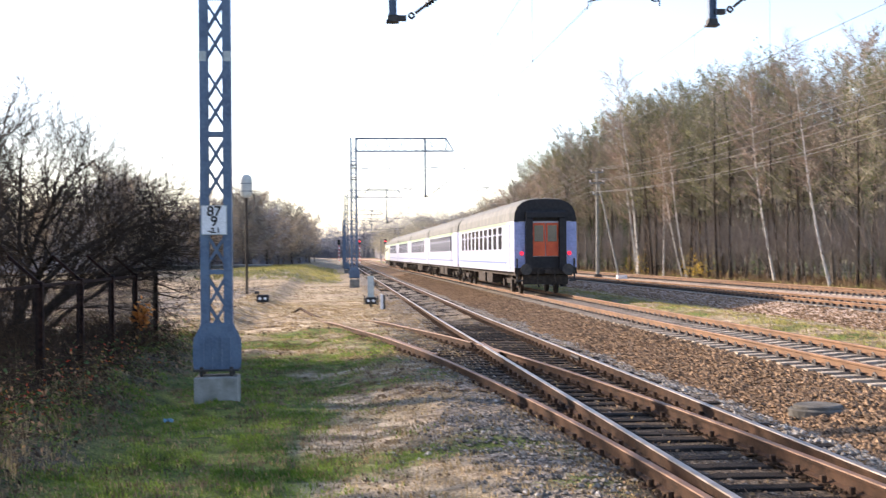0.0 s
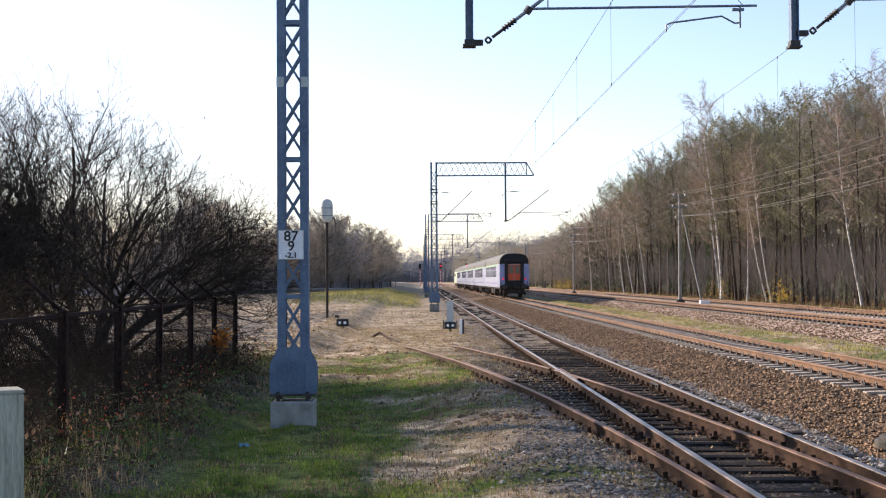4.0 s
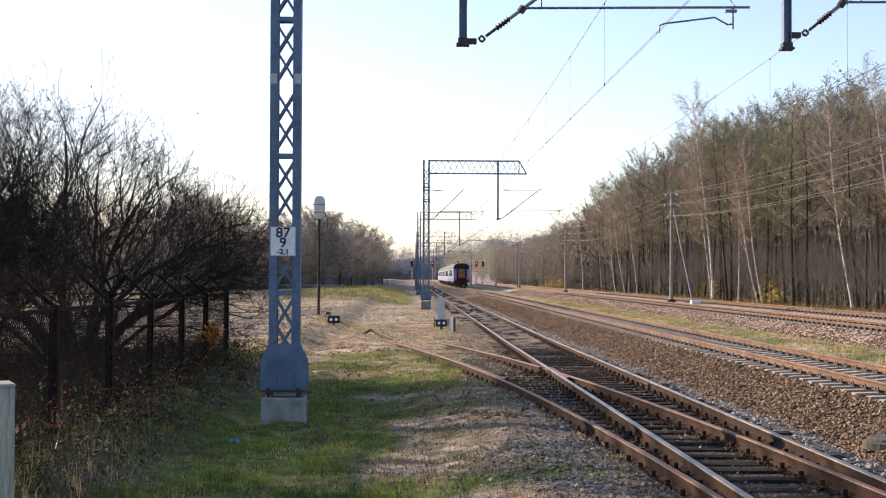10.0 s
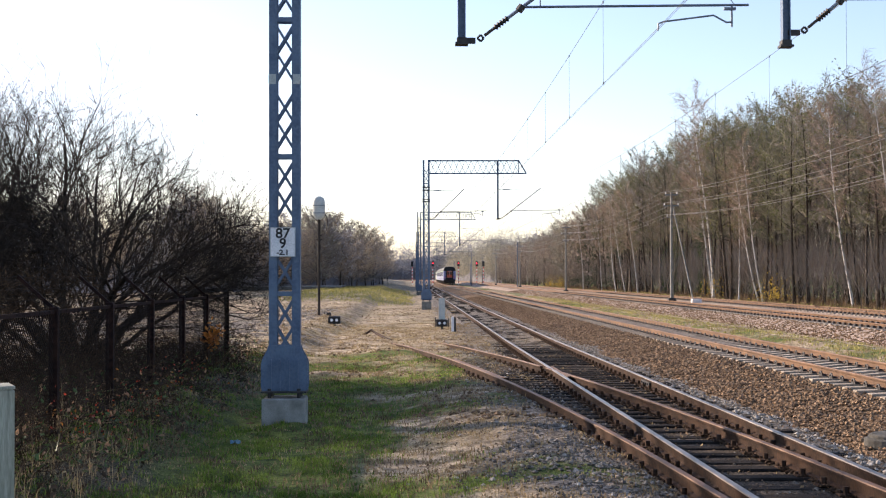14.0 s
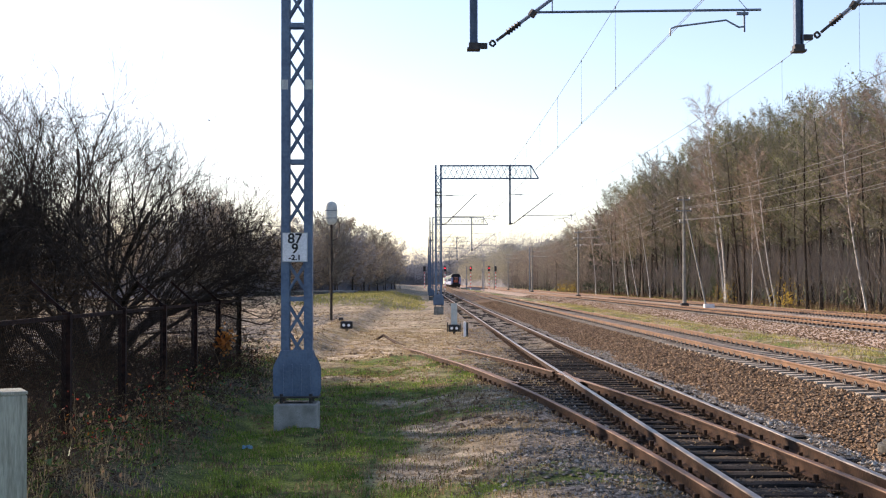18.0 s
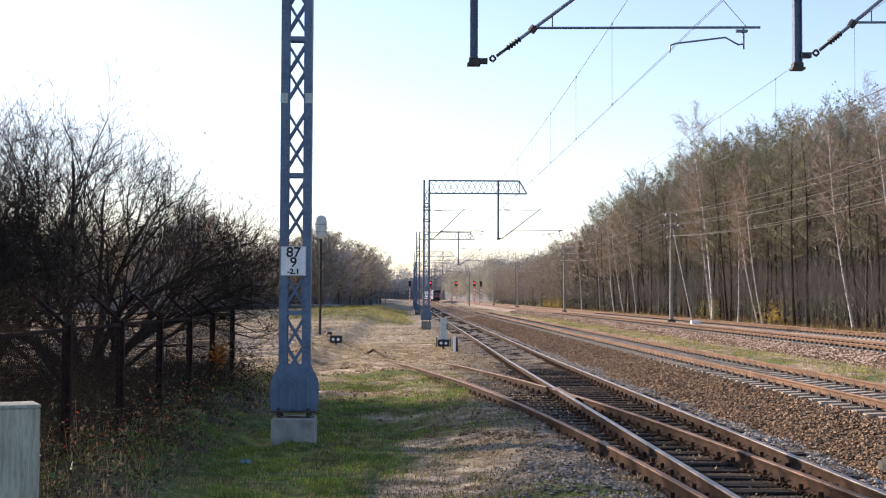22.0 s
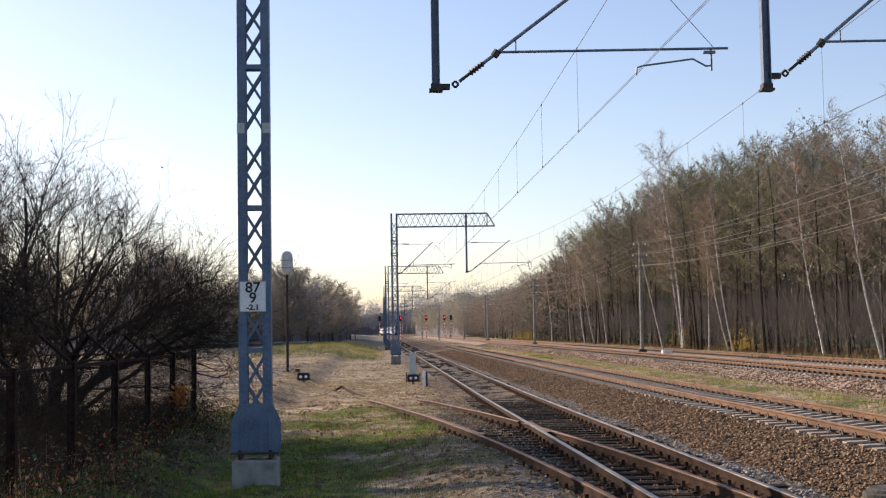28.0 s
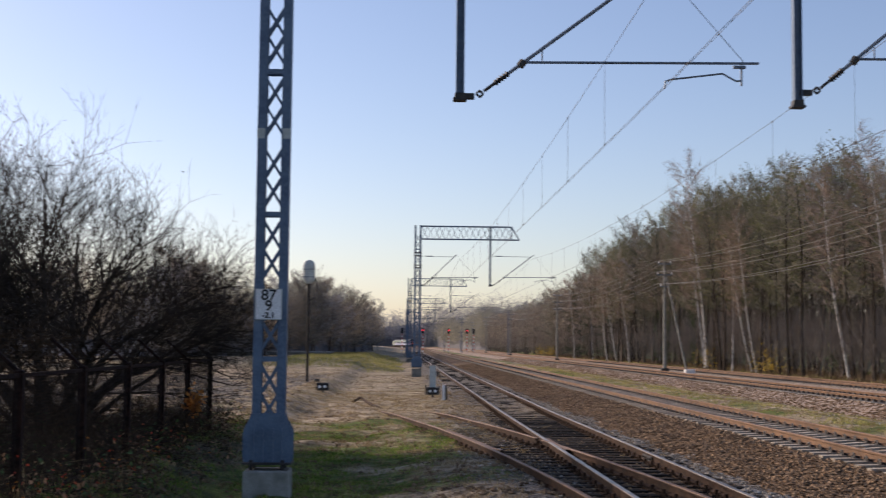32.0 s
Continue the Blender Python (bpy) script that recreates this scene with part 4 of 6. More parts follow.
def dwarf(x, y, z, label, board):
    d = thing("dwarf_signal", x, y, z, label, "signal", "dwarf signals")
    g = Geo()
    g.tube([(0, 0, -0.3), (0, 0, 0.12)], 0.05, 7)
    part("stub", g, M_DARK, d)
    g = Geo()
    g.box(-0.24, -0.12, 0.12, 0.24, 0.12, 0.42, ch=0.03)
    part("housing", g, M_BLACK, d)
    for s in (-1, 1):
        g = Geo()
        g.tube([(s * 0.1, -0.12, 0.27), (s * 0.1, -0.20, 0.27)], [0.075, 0.085], 9)
        part("hood", g, M_BLACK, d)
        g = Geo()
        g.tube([(s * 0.1, -0.2, 0.27), (s * 0.1, -0.205, 0.27)], 0.06, 9)
        part("lens", g, M_WHITE, d)
    if board:
        g = boxg(-0.13, 0.05, 0.42, 0.13, 0.09, 1.3)
        part("board", g, M_CAB, d, "pale grey upright board")
        part("side_plate", boxg(-0.3, -0.05, 0.1, -0.26, 0.05, 0.5), M_BLACK, d)
        part("side_plate", boxg(0.26, -0.05, 0.1, 0.30, 0.05, 0.46), M_BLACK, d)
    return d


dwarf(-3.25, 51.2, ground_z(-3.25, 51.2) - 0.02, "small black dwarf signal with two white lenses", False)
dwarf(1.08, 53.6, ground_z(1.08, 53.6), "black dwarf signal with a pale upright board", True)
peg = thing("marker_post", 1.45, 50.5, -0.22, "short white marker post with a dark side", "marker post")
g = Geo()
g.box(-0.06, -0.06, -0.2, 0.04, 0.06, 0.52, ch=0.02)
part("post", g, M_WHITE, peg)
part("back", boxg(0.04, -0.06, -0.2, 0.12, 0.06, 0.5), M_BLACK, peg)


def far_signal(x, y, lit, label, h=5.5):
    s = thing("far_signal", x, y, -0.1, label, "signal", "far signals")
    for i in range(10):
        g = Geo()
        a = h * 0.82 * i / 10
        g.tube([(0, 0, a), (0, 0, a + h * 0.082)], 0.11, 7)
        part("mast_band", g, M_REDP if i % 2 else M_WHITE, s)
    g = boxg(-0.3, -0.1, h - 0.8, 0.3, 0.1, h + 0.5, ch=0.05)
    part("head", g, M_BLACK, s)
    g = Geo()
    g.tube([(0, -0.1, h), (0, -0.2, h)], 0.15, 10)
    part("lens", g, M_RED if lit else M_BLACK, s)


FY = 330
for px, lit in ((-1.0, False), (4.3, True), (10.9, True), (15.6, True), (17.3, False)):
    far_signal(px, FY, lit, "distant light signal on a red and white banded post" + (" showing red" if lit else ""))
for x, y, h in ((8.6 + 1.2, 330, 6.0), (14.4, 340, 5.5), (13.0, 300, 7.5), (17.8, 225, 8.0)):
    t = thing("line_mast", x, y, -0.1, "thin grey mast beside the far tracks", "mast", "far masts")
    g = Geo()
    g.tube([(0, 0, -0.2), (0, 0, h)], [0.12, 0.08], 6)
    part("shaft", g, M_STEEL, t)
    g = boxg(-0.7, -0.04, h - 0.5, 0.7, 0.04, h - 0.42)
    part("crossarm", g, M_STEEL, t)

# wooden poles at the left edge of the wood
for x, y, h in ((-21.0, 150, 9.2), (-18.8, 165, 8.6)):
    t = thing("wooden_pole", x, y, -0.2, "dark wooden line pole before the wood", "utility pole", "wooden poles")
    g = Geo()
    g.tube([(0, 0, -0.3), (0, 0, h)], [0.14, 0.1], 7)
    part("shaft", g, M_BARK, t)
    part("crossarm", boxg(-0.6, -0.05, h - 0.8, 0.6, 0.05, h - 0.7), M_BARK, t)

# ---- grey cabinet ----
cb = thing("concrete_post", -2.87, 8.29, -0.45, "pale grey-green concrete block post with dark streaks", "concrete post", rz=25)
part("body", boxg(-0.29, 0, 0, 0.29, 0.3, 1.59, ch=0.012), M_STREAK, cb)
part("cap", boxg(-0.293, -0.003, 1.59, 0.293, 0.303, 1.61, ch=0.004), M_STREAK, cb)
lid = thing("manhole_ring", 5.97, 15.9, -0.27, "grey concrete manhole ring in the stones", "manhole")
g = Geo()
g.tube([(0, 0, -0.2), (0, 0, 0.10), (0, 0, 0.115)], [0.37, 0.37, 0.35], 22)
part("ring", g, M_MANH, lid)
g = Geo()
g.tube([(0, 0, 0.115), (0, 0, 0.15), (0, 0, 0.165)], [0.31, 0.31, 0.28], 22)
part("lid", g, M_MANH, lid)

# ---- old loading ramp before the wood ----
ramp_wall = thing("loading_ramp", -20, 150, -0.3, "low dark stone loading ramp with a pale worn top", "ramp")
rr = random.Random(77)
for row in range(3):
    x = -11.0 + 0.35 * (row % 2)
    while x < 11.2:
        w = rr.uniform(0.7, 1.3)
        part("stone_block", boxg(x, -0.25 + rr.uniform(-.04, .04), row * 0.36, min(11.3, x + w - 0.03), 0.4, row * 0.36 + 0.34, ch=0.03), M_CONCD, ramp_wall)
        x += w
part("top", boxg(-11.0, 0.1, 1.06, 11.3, 9.0, 1.16, ch=0.03), M_CONC, ramp_wall, "pale worn concrete top")
part("fill", boxg(-11.0, 0.42, -0.2, 11.25, 8.9, 1.06), M_CONCD, ramp_wall)

# ---- odds and ends on the ground ----
be = thing("bent_rail_end", -1.5, 46.2, ground_z(-1.5, 46.2), "rusty bent end of a buried rail", "rail end")
g = Geo()
g.tube([(0.75, -3.2, -0.02), (0.35, -1.6, 0.05), (0.0, 0.0, 0.16), (-0.12, 0.2, 0.22), (-0.3, 0.3, 0.1), (-0.62, 0.5, -0.04)], [0.05, 0.05, 0.045, 0.045, 0.04, 0.03], 6)
part("rail_end", g, M_RAIL, be)
for nm, x, y, mt, lb in (("plastic_scrap", -2.42, 17.3, M_LITB, "crumpled blue plastic scrap in the grass"), ("paper_scrap", 12.7, 39.2, M_WHITE, "white paper scrap on the grass strip"), ("paper_scrap", 12.6, 35.2, M_WHITE, "white paper scrap on the grass strip")):
    sc = thing(nm, x, y, ground_z(x, y) + 0.02, lb, "litter")
    g = Geo()
    n = 7
    vs = [((i / (n - 1) - 0.5) * 0.13, (j / (n - 1) - 0.5) * 0.09, 0.02 + 0.045 * noise.noise((i * 0.8, j * 0.8, x))) for j in range(n) for i in range(n)]
    vs += [(u, v, w - 0.006) for u, v, w in vs]
    fs = [(j * n + i, j * n + i + 1, j * n + n + i + 1, j * n + n + i) for j in range(n - 1) for i in range(n - 1)]
    fs += [tuple(k + n * n for k in reversed(f)) for f in fs]
    g.add(vs, fs)
    part("sheet", g, mt, sc)

# ---- fence ----
FX = -4.17
fence = thing("fence", FX, 0, 0, "rusty iron fence with wire mesh panels", "fence")
FYS = [9.5, 12.2, 14.9, 17.6, 20.3, 23.0, 25.6, 28.4]


def fence_post(x, y):
    g = Geo()
    z0 = ground_z(FX + x, y)
    g.box(x - 0.05, y - 0.045, z0 - 0.3, x + 0.05, y + 0.045, 1.53, ch=0.012)
    part("post", g, M_RUSTY, fence)
    g = Geo()
    g.bar((x, y, 1.5), (x - 0.42, y, 1.88), 0.04, 0.04)
    part("sloping_arm", g, M_RUSTY, fence)


def mesh_panel(a, b):
    """Diamond mesh between two posts, with rails above and below."""
    a, b = Vector(a), Vector(b)
    d = (b - a)
    L = d.length
    d.normalize()
    for z in (1.47, 0.12):
        g = Geo()
        g.bar((a.x, a.y, z), (b.x, b.y, z), 0.03, 0.045)
        part("rail", g, M_RUSTY, fence)
    g = Geo()
    st, H = 0.07, 1.33
    k = -int(H / st)
    while k * st < L:
        for s in (1, -1):
            u0, z0 = k * st, 0.13 if s > 0 else 0.13 + H
            u1, z1 = u0 + H, 0.13 + H if s > 0 else 0.13
            if u0 < 0:
                z0 += (0 - u0) * s
                u0 = 0
            if u1 > L:
                z1 -= (u1 - L) * s
                u1 = L
            if u1 > u0:
                g.twig(a + d * u0 + Vector((0, 0, z0)), a + d * u1 + Vector((0, 0, z1)), 0.0034)
                g.twig(a + d * u1 + Vector((0, 0, z1)), a + d * u0 + Vector((0, 0, z0)), 0.0034)
        k += 1
    tagged(part("wire_mesh", g, M_MESH, fence, "rusty diamond wire mesh"), kind="stuff")


for a in FYS:
    fence_post(0, a)
for a, b in zip(FYS, FYS[1:]):
    mesh_panel((0, a, 0), (0, b, 0))
for k in range(3):
    g = Geo()
    u = 0.14 * (k + 1)
    g.tube([(-u, y, 1.5 + u * 0.905 - 0.03 * (i % 2)) for i, y in enumerate(steps((FYS[0], FYS[-1], 1.35)))], 0.003, 4)
    part("strand_wire", g, M_MESH, fence)
for a, b in ((0, -2.6), (-2.6, -5.2), (-5.2, -7.8)):
    mesh_panel((a, FYS[-1], 0), (b, FYS[-1], 0))
    fence_post(b, FYS[-1])


# ---- the train ----
def coach_ring(y, s=1.0, top=4.05):
    """The coach's cross-section: upright sides, rounded roof."""
    w = 1.41 * s
    pts = [(-w * 0.985, 0.95), (-w, 1.15), (-w, 2.6), (-w * 0.985, 3.05)]
    for k in range(1, 10):
        a = math.pi * k / 10
        pts.append((-w * 0.985 * math.cos(a) ** 1 if abs(math.cos(a)) < 1e-6 else -math.copysign(abs(math.cos(a)) ** 0.62, math.cos(a)) * w * 0.985, 3.05 + (top - 3.05) * math.sin(a) ** 0.8))
    pts += [(w * 0.985, 3.05), (w, 2.6), (w, 1.15), (w * 0.985, 0.95)]
    return [(x, y, z) for x, z in pts]


CL = 24.5


def build_coach(windows, label):
    c = thing("railway_coach", 0, 0, 0, label, "railway coach", "train")
    h = CL / 2
    g = Geo()
    rings = [coach_ring(-h, 0.93, 3.98), coach_ring(-h + 0.25, 0.95, 4.02), coach_ring(-h + 1.6), coach_ring(h - 1.6), coach_ring(h - 0.25, 0.95, 4.02), coach_ring(h, 0.93, 3.98)]
    g.loft(rings)
    n = len(rings[0])
    for i in range(len(rings) - 1):
        for a in range(3, 13):
            g.m[i * n + a] = 1
    part("body", g, [M_COACHW, M_ROOF], c)
    for s in (-1, 1):
        x = s * 1.418
        part("stripe", boxg(min(x, x - s * 0.01), -h + 1.6, 1.28, max(x, x - s * 0.01), h - 1.6, 1.36), M_STRIPE, c, "thin blue stripe")
        part("green_band", boxg(min(x * 0.985, x * 0.985 - s * 0.02), -h + 1.6, 2.94, max(x * 0.985, x * 0.985 - s * 0.02), h - 1.6, 3.04), M_GREEN, c, "pale green band under the roof")
        for k in range(windows):
            y = -h + 2.9 + (CL - 5.8) * (k + 0.5) / windows
            w = (CL - 5.8) / windows * 0.31
            part("window", boxg(min(x, x - s * 0.02), y - w, 1.9, max(x, x - s * 0.02), y + w, 2.88), M_GLASS, c)
            xx = x + s * 0.006
            part("transom", boxg(min(xx, xx - s * 0.01), y - w, 2.52, max(xx, xx - s * 0.01), y + w, 2.57), M_COACHW, c)
        for y in (-h + 1.15, h - 1.15):
            xx = s * 1.385
            part("door", boxg(min(xx, xx - s * 0.05), y - 0.36, 1.05, max(xx, xx - s * 0.05), y + 0.36, 2.95), M_COACHB, c, "blue folding door")
    # both ends: bellows, doors, lamps, buffers
    for e in (-1, 1):
        y = e * h
        g = Geo()
        arch = coach_ring(y + e * 0.012, 0.945, 3.99)[3:14]
        inner = [(x * 0.86, y + e * 0.012, min(zz, 2.95 + (zz - 3.0) * 0.55)) for x, _, zz in arch]
        g.loft([arch, inner, [(p[0], p[1] - e * 0.05, p[2]) for p in inner]], closed=False)
        ceil = [(x, y + e * 0.02, z) for x, _, z in coach_ring(0, 0.935, 3.97)[3:14]]
        g.add(ceil, [tuple(range(len(ceil)))])
        part("end_hood", g, M_RUBBER, c, "black end of the roof")
        for s in (-1, 1):
            xs = sorted((s * 0.86, s * 1.31))
            part("corner_panel", boxg(xs[0], min(y, y + e * 0.03), 1.1, xs[1], max(y, y + e * 0.03), 3.02), M_COACHB, c, "lavender-blue corner panel")
            bx = sorted((s * 0.56, s * 0.84))
            part("bellows", boxg(bx[0], min(y, y + e * 0.28), 1.0, bx[1], max(y, y + e * 0.28), 3.2, ch=0.05), M_RUBBER, c)
            dr = sorted((s * 0.02, s * 0.54))
            part("end_door", boxg(dr[0], min(y, y + e * 0.06), 1.6, dr[1], max(y, y + e * 0.06), 2.98), M_REDD, c, "orange-red gangway door")
            part("end_window", boxg(dr[0] + 0.07, min(y, y + e * 0.075), 2.2, dr[1] - 0.07, max(y, y + e * 0.075), 2.88), M_GLASS, c)
            g = Geo()
            g.tube([(s * 1.0, y, 1.72), (s * 1.0, y + e * 0.1, 1.72)], [0.09, 0.08], 10)
            part("tail_lamp", g, M_TAIL, c, "red tail lamp")
            g = Geo()
            g.tube([(s * 0.875, y - e * 0.1, 1.05), (s * 0.875, y + e * 0.42, 1.05)], 0.09, 8)
            g.tube([(s * 0.875, y + e * 0.42, 1.05), (s * 0.875, y + e * 0.47, 1.05)], 0.24, 10)
            part("buffer", g, M_DARK, c)
            g = Geo()
            g.box(s * 1.12 - 0.14, min(y, y + e * 0.14), 0.55, s * 1.12 + 0.14, max(y, y + e * 0.14), 0.62)
            g.box(s * 1.2 - 0.03, min(y, y + e * 0.1), 0.6, s * 1.2 + 0.03, max(y, y + e * 0.1), 1.5)
            part("step", g, M_DARK, c)
        part("bellows_top", boxg(-0.84, min(y, y + e * 0.28), 3.2, 0.84, max(y, y + e * 0.28), 3.46, ch=0.05), M_RUBBER, c)
        part("end_panel", boxg(-0.56, min(y, y + e * 0.04), 1.0, 0.56, max(y, y + e * 0.04), 1.58), M_RUBBER, c)
        g = Geo()
        g.box(-1.3, min(y - e * 0.3, y + e * 0.1), 0.85, 1.3, max(y - e * 0.3, y + e * 0.1), 1.12)
        g.box(-0.1, min(y, y + e * 0.45), 0.9, 0.1, max(y, y + e * 0.45), 1.05)
        g.tube([(0.35, y + e * 0.12, 1.0), (0.38, y + e * 0.25, 0.5), (0.30, y + e * 0.15, 0.3)], 0.03, 5)
        g.tube([(-0.35, y + e * 0.12, 1.0), (-0.38, y + e * 0.25, 0.5), (-0.30, y + e * 0.15, 0.3)], 0.03, 5)
        part("coupler_beam", g, M_UNDER, c)
        part("brake_gear", boxg(-0.95, min(y - e * 0.5, y - e * 0.05), 0.42, 0.95, max(y - e * 0.5, y - e * 0.05), 0.86, ch=0.06), M_UNDER, c)
    part("underframe", boxg(-1.2, -h + 0.4, 0.78, 1.2, h - 0.4, 0.95), M_UNDER, c)
    for x0, y0, y1 in ((-1.25, -4.2, -2.0), (-1.25, -1.2, 1.8), (0.6, -3.0, 0.5), (0.6, 1.5, 4.0)):
        part("equipment_box", boxg(x0, y0, 0.35, x0 + 0.65, y1, 0.8), M_UNDER, c)
    for yb in (-h + 3.2, h - 3.2):
        bg = Geo()
        for s in (-1, 1):
            bg.box(s * 1.0 - 0.07, yb - 1.7, 0.42, s * 1.0 + 0.07, yb + 1.7, 0.62)
            for yy in (yb - 1.25, yb + 1.25):
                bg.box(s * 1.08 - 0.1, yy - 0.2, 0.28, s * 1.08 + 0.1, yy + 0.2, 0.6)
        bg.box(-1.0, yb - 0.35, 0.4, 1.0, yb + 0.35, 0.78)
        bogie = part("bogie", bg, M_UNDER, c)
        for yy in (yb - 1.25, yb + 1.25):
            wg = Geo()
            for s in (-1, 1):
                wg.tube([(s * 0.70, yy, 0.46), (s * 0.82, yy, 0.46)], [0.48, 0.46], 18)
            wg.tube([(-0.8, yy, 0.46), (0.8, yy, 0.46)], 0.08, 8)
            part("wheelset", wg, M_UNDER, bogie)
    return c


def build_loco():
    c = thing("electric_locomotive", 0, 0, 0, "pale green and grey electric locomotive with raised pantograph", "locomotive", "train")
    h = 7.6
    g = Geo()
    g.loft([coach_ring(-h, 0.93, 3.5), coach_ring(-h + 0.9, 1.0, 3.7), coach_ring(h - 0.9, 1.0, 3.7), coach_ring(h, 0.93, 3.5)])
    n = len(coach_ring(0))
    for i in range(3):
        for a in range(3, 13):
            g.m[i * n + a] = 1
    part("body", g, [M_LGREEN, M_ROOF], c)
    part("underframe", boxg(-1.25, -h, 0.4, 1.25, h, 0.95), M_UNDER, c)
    for s in (-1, 1):
        for y in (-4, -1.5, 1.5, 4):
            part("window", boxg(s * 1.41 - 0.02, y - 0.45, 2.2, s * 1.41 + 0.02, y + 0.45, 2.8), M_GLASS, c)
        for y in (-h - 0.02, h + 0.02):
            part("windscreen", boxg(s * 0.62 - 0.5, y - 0.03, 2.2, s * 0.62 + 0.5, y + 0.03, 2.9), M_GLASS, c)
    for yy in (-5.2, -2.4, 2.4, 5.2):
        wg = Geo()
        for s in (-1, 1):
            wg.tube([(s * 0.70, yy, 0.62), (s * 0.82, yy, 0.62)], 0.62, 16)
        part("wheelset", wg, M_UNDER, c)
    g = Geo()
    g.box(-0.7, -1.2 - 4, 3.7, 0.7, 1.2 - 4, 3.82)
    for s in (-0.5, 0.5):
        g.tube([(s, -4.8, 3.85), (s * 0.8, -3.3, 4.7), (s * 0.7, -4.4, 5.45)], 0.03, 5)
    g.box(-0.95, -4.5, 5.43, 0.95, -4.25, 5.47)
    part("pantograph", g, M_DARK, c)
    for y in (-0.5, 2.5, 4.6):
        part("roof_box", boxg(-0.6, y - 0.6, 3.65, 0.6, y + 0.6, 3.95, ch=0.05), M_UNDER, c)
    return c


coaches = [build_coach(10, "white passenger coach with blue end panels and red doors")]
second = build_coach(12, "white passenger coach with a grey roof and many windows")
coaches += [second] + [copy_thing(second, pose(0, 0, 0)) for _ in range(3)]
loco = build_loco()


# ---- plants ----
def crown_at(u, base=0.45):
    """Half-width of a crown, from its foot (0) to its top (1)."""
    return base + (1 - base) * math.sin(math.pi * min(1, 0.1 + u * 0.85))


def grow(rnd, h, kind):
    """A forest tree: stem and limbs, twigs, and the sprays at the twig ends where leaves would hang."""
    tr, cr, ends = Geo(), Geo(), []
    birch = kind == "birch"
    r0 = h * (0.006 if birch else 0.0088) * rnd.uniform(0.85, 1.15)
    low = {"tall": 0.36, "birch": 0.4, "wide": 0.1}[kind]
    wide = h * {"tall": 0.15, "birch": 0.12, "wide": 0.25}[kind]
    lean = (rnd.uniform(-.03, .03), rnd.uniform(-.03, .03))
    sway = (rnd.uniform(0, 6.28), rnd.uniform(0, 6.28))
    pts, rad = [], []
    for i in range(11):
        t = i / 10
        pts.append(Vector((lean[0] * h * t + 0.2 * math.sin(sway[0] + 4 * t) - 0.2 * math.sin(sway[0]), lean[1] * h * t + 0.2 * math.sin(sway[1] + 4 * t) - 0.2 * math.sin(sway[1]), h * t * (0.78 if kind == "wide" else 0.9))))
        rad.append(max(0.018, r0 * (1.35 if i == 0 else 1.02 - t * 0.92)))
    tr.tube(pts, rad, 6, cap=False)

    def at(t):
        k = min(9, int(t * 10))
        return pts[k].lerp(pts[k + 1], t * 10 - k)

    n = 26
    turn = rnd.uniform(0, 6.28)
    for i in range(n):
        u = (i + rnd.random()) / n
        t = low + (0.985 - low) * u
        turn += 2.4 + rnd.uniform(-.5, .5)
        ln = wide * crown_at(u) * rnd.uniform(0.75, 1.2) + 0.35
        up = rnd.uniform(0.35, 0.7) + (0.45 if kind == "wide" else 0.9) * u if not birch else rnd.uniform(0.9, 1.6)
        d = Vector((math.cos(turn), math.sin(turn), up)).normalized()
        q = [at(t)]
        for k in range(4):
            d = (d + Vector((rnd.gauss(0, .1), rnd.gauss(0, .1), rnd.gauss(0.03, .07)))).normalized()
            q.append(q[-1] + d * ln / 4)
        rr = max(0.012, r0 * (1 - t * 0.85) * 0.36)
        (cr if birch and i % 4 else tr).tube(q, [rr, rr * 0.8, rr * 0.6, rr * 0.4, rr * 0.2], 3, cap=False)
        side = d.cross(Vector((0, 0, 1))).normalized()
        for k in range(8):
            f = 0.7 + 3.3 * (k + rnd.random()) / 8
            j = min(3, int(f))
            b = q[j].lerp(q[j + 1], f - j)
            e = (d * 0.8 + side * rnd.choice((-1, 1)) * rnd.uniform(0.4, 1.0) + Vector((0, 0, rnd.uniform(-.25, .7)))).normalized()
            bl = (0.45 + 0.32 * ln) * rnd.uniform(0.6, 1.2)
            end = b + e * bl
            cr.twig(b, end, 0.011)
            ends.append((b, end))
            for m in range(11):
                o = b.lerp(end, rnd.uniform(0.15, 1.0))
                w = (e + Vector((rnd.gauss(0, .6), rnd.gauss(0, .6), rnd.gauss(0.15 if not birch else -0.35, .5)))).normalized()
                cr.blade(o, o + w * rnd.uniform(0.3, 0.8), 0.010 if not birch else 0.007)
    return tr, cr, ends


def spray(rnd, ends, n, size, share=1.0, lo=0.0):
    """Small leaves that hang in sprays along the twigs, on some of the limbs."""
    g = Geo()
    keep = [e for e in ends if rnd.random() < share and e[1].z > lo]
    for _ in range(n):
        a, b = rnd.choice(keep)
        p = a.lerp(b, rnd.uniform(0.3, 1.15)) + Vector((rnd.gauss(0, .14), rnd.gauss(0, .14), rnd.gauss(0, .12)))
        g.leaf(p, size * rnd.uniform(0.55, 1.3), rnd)
    return g


def leafy(rnd, tr_h, n, lo, hi, spread, size):
    g = Geo()
    for _ in range(n):
        z = tr_h * rnd.uniform(lo, hi)
        a, r = rnd.uniform(0, 6.283), spread * math.sqrt(rnd.random())
        g.leaf(Vector((r * math.cos(a), r * math.sin(a), z)), size * rnd.uniform(0.6, 1.3), rnd)
    return g


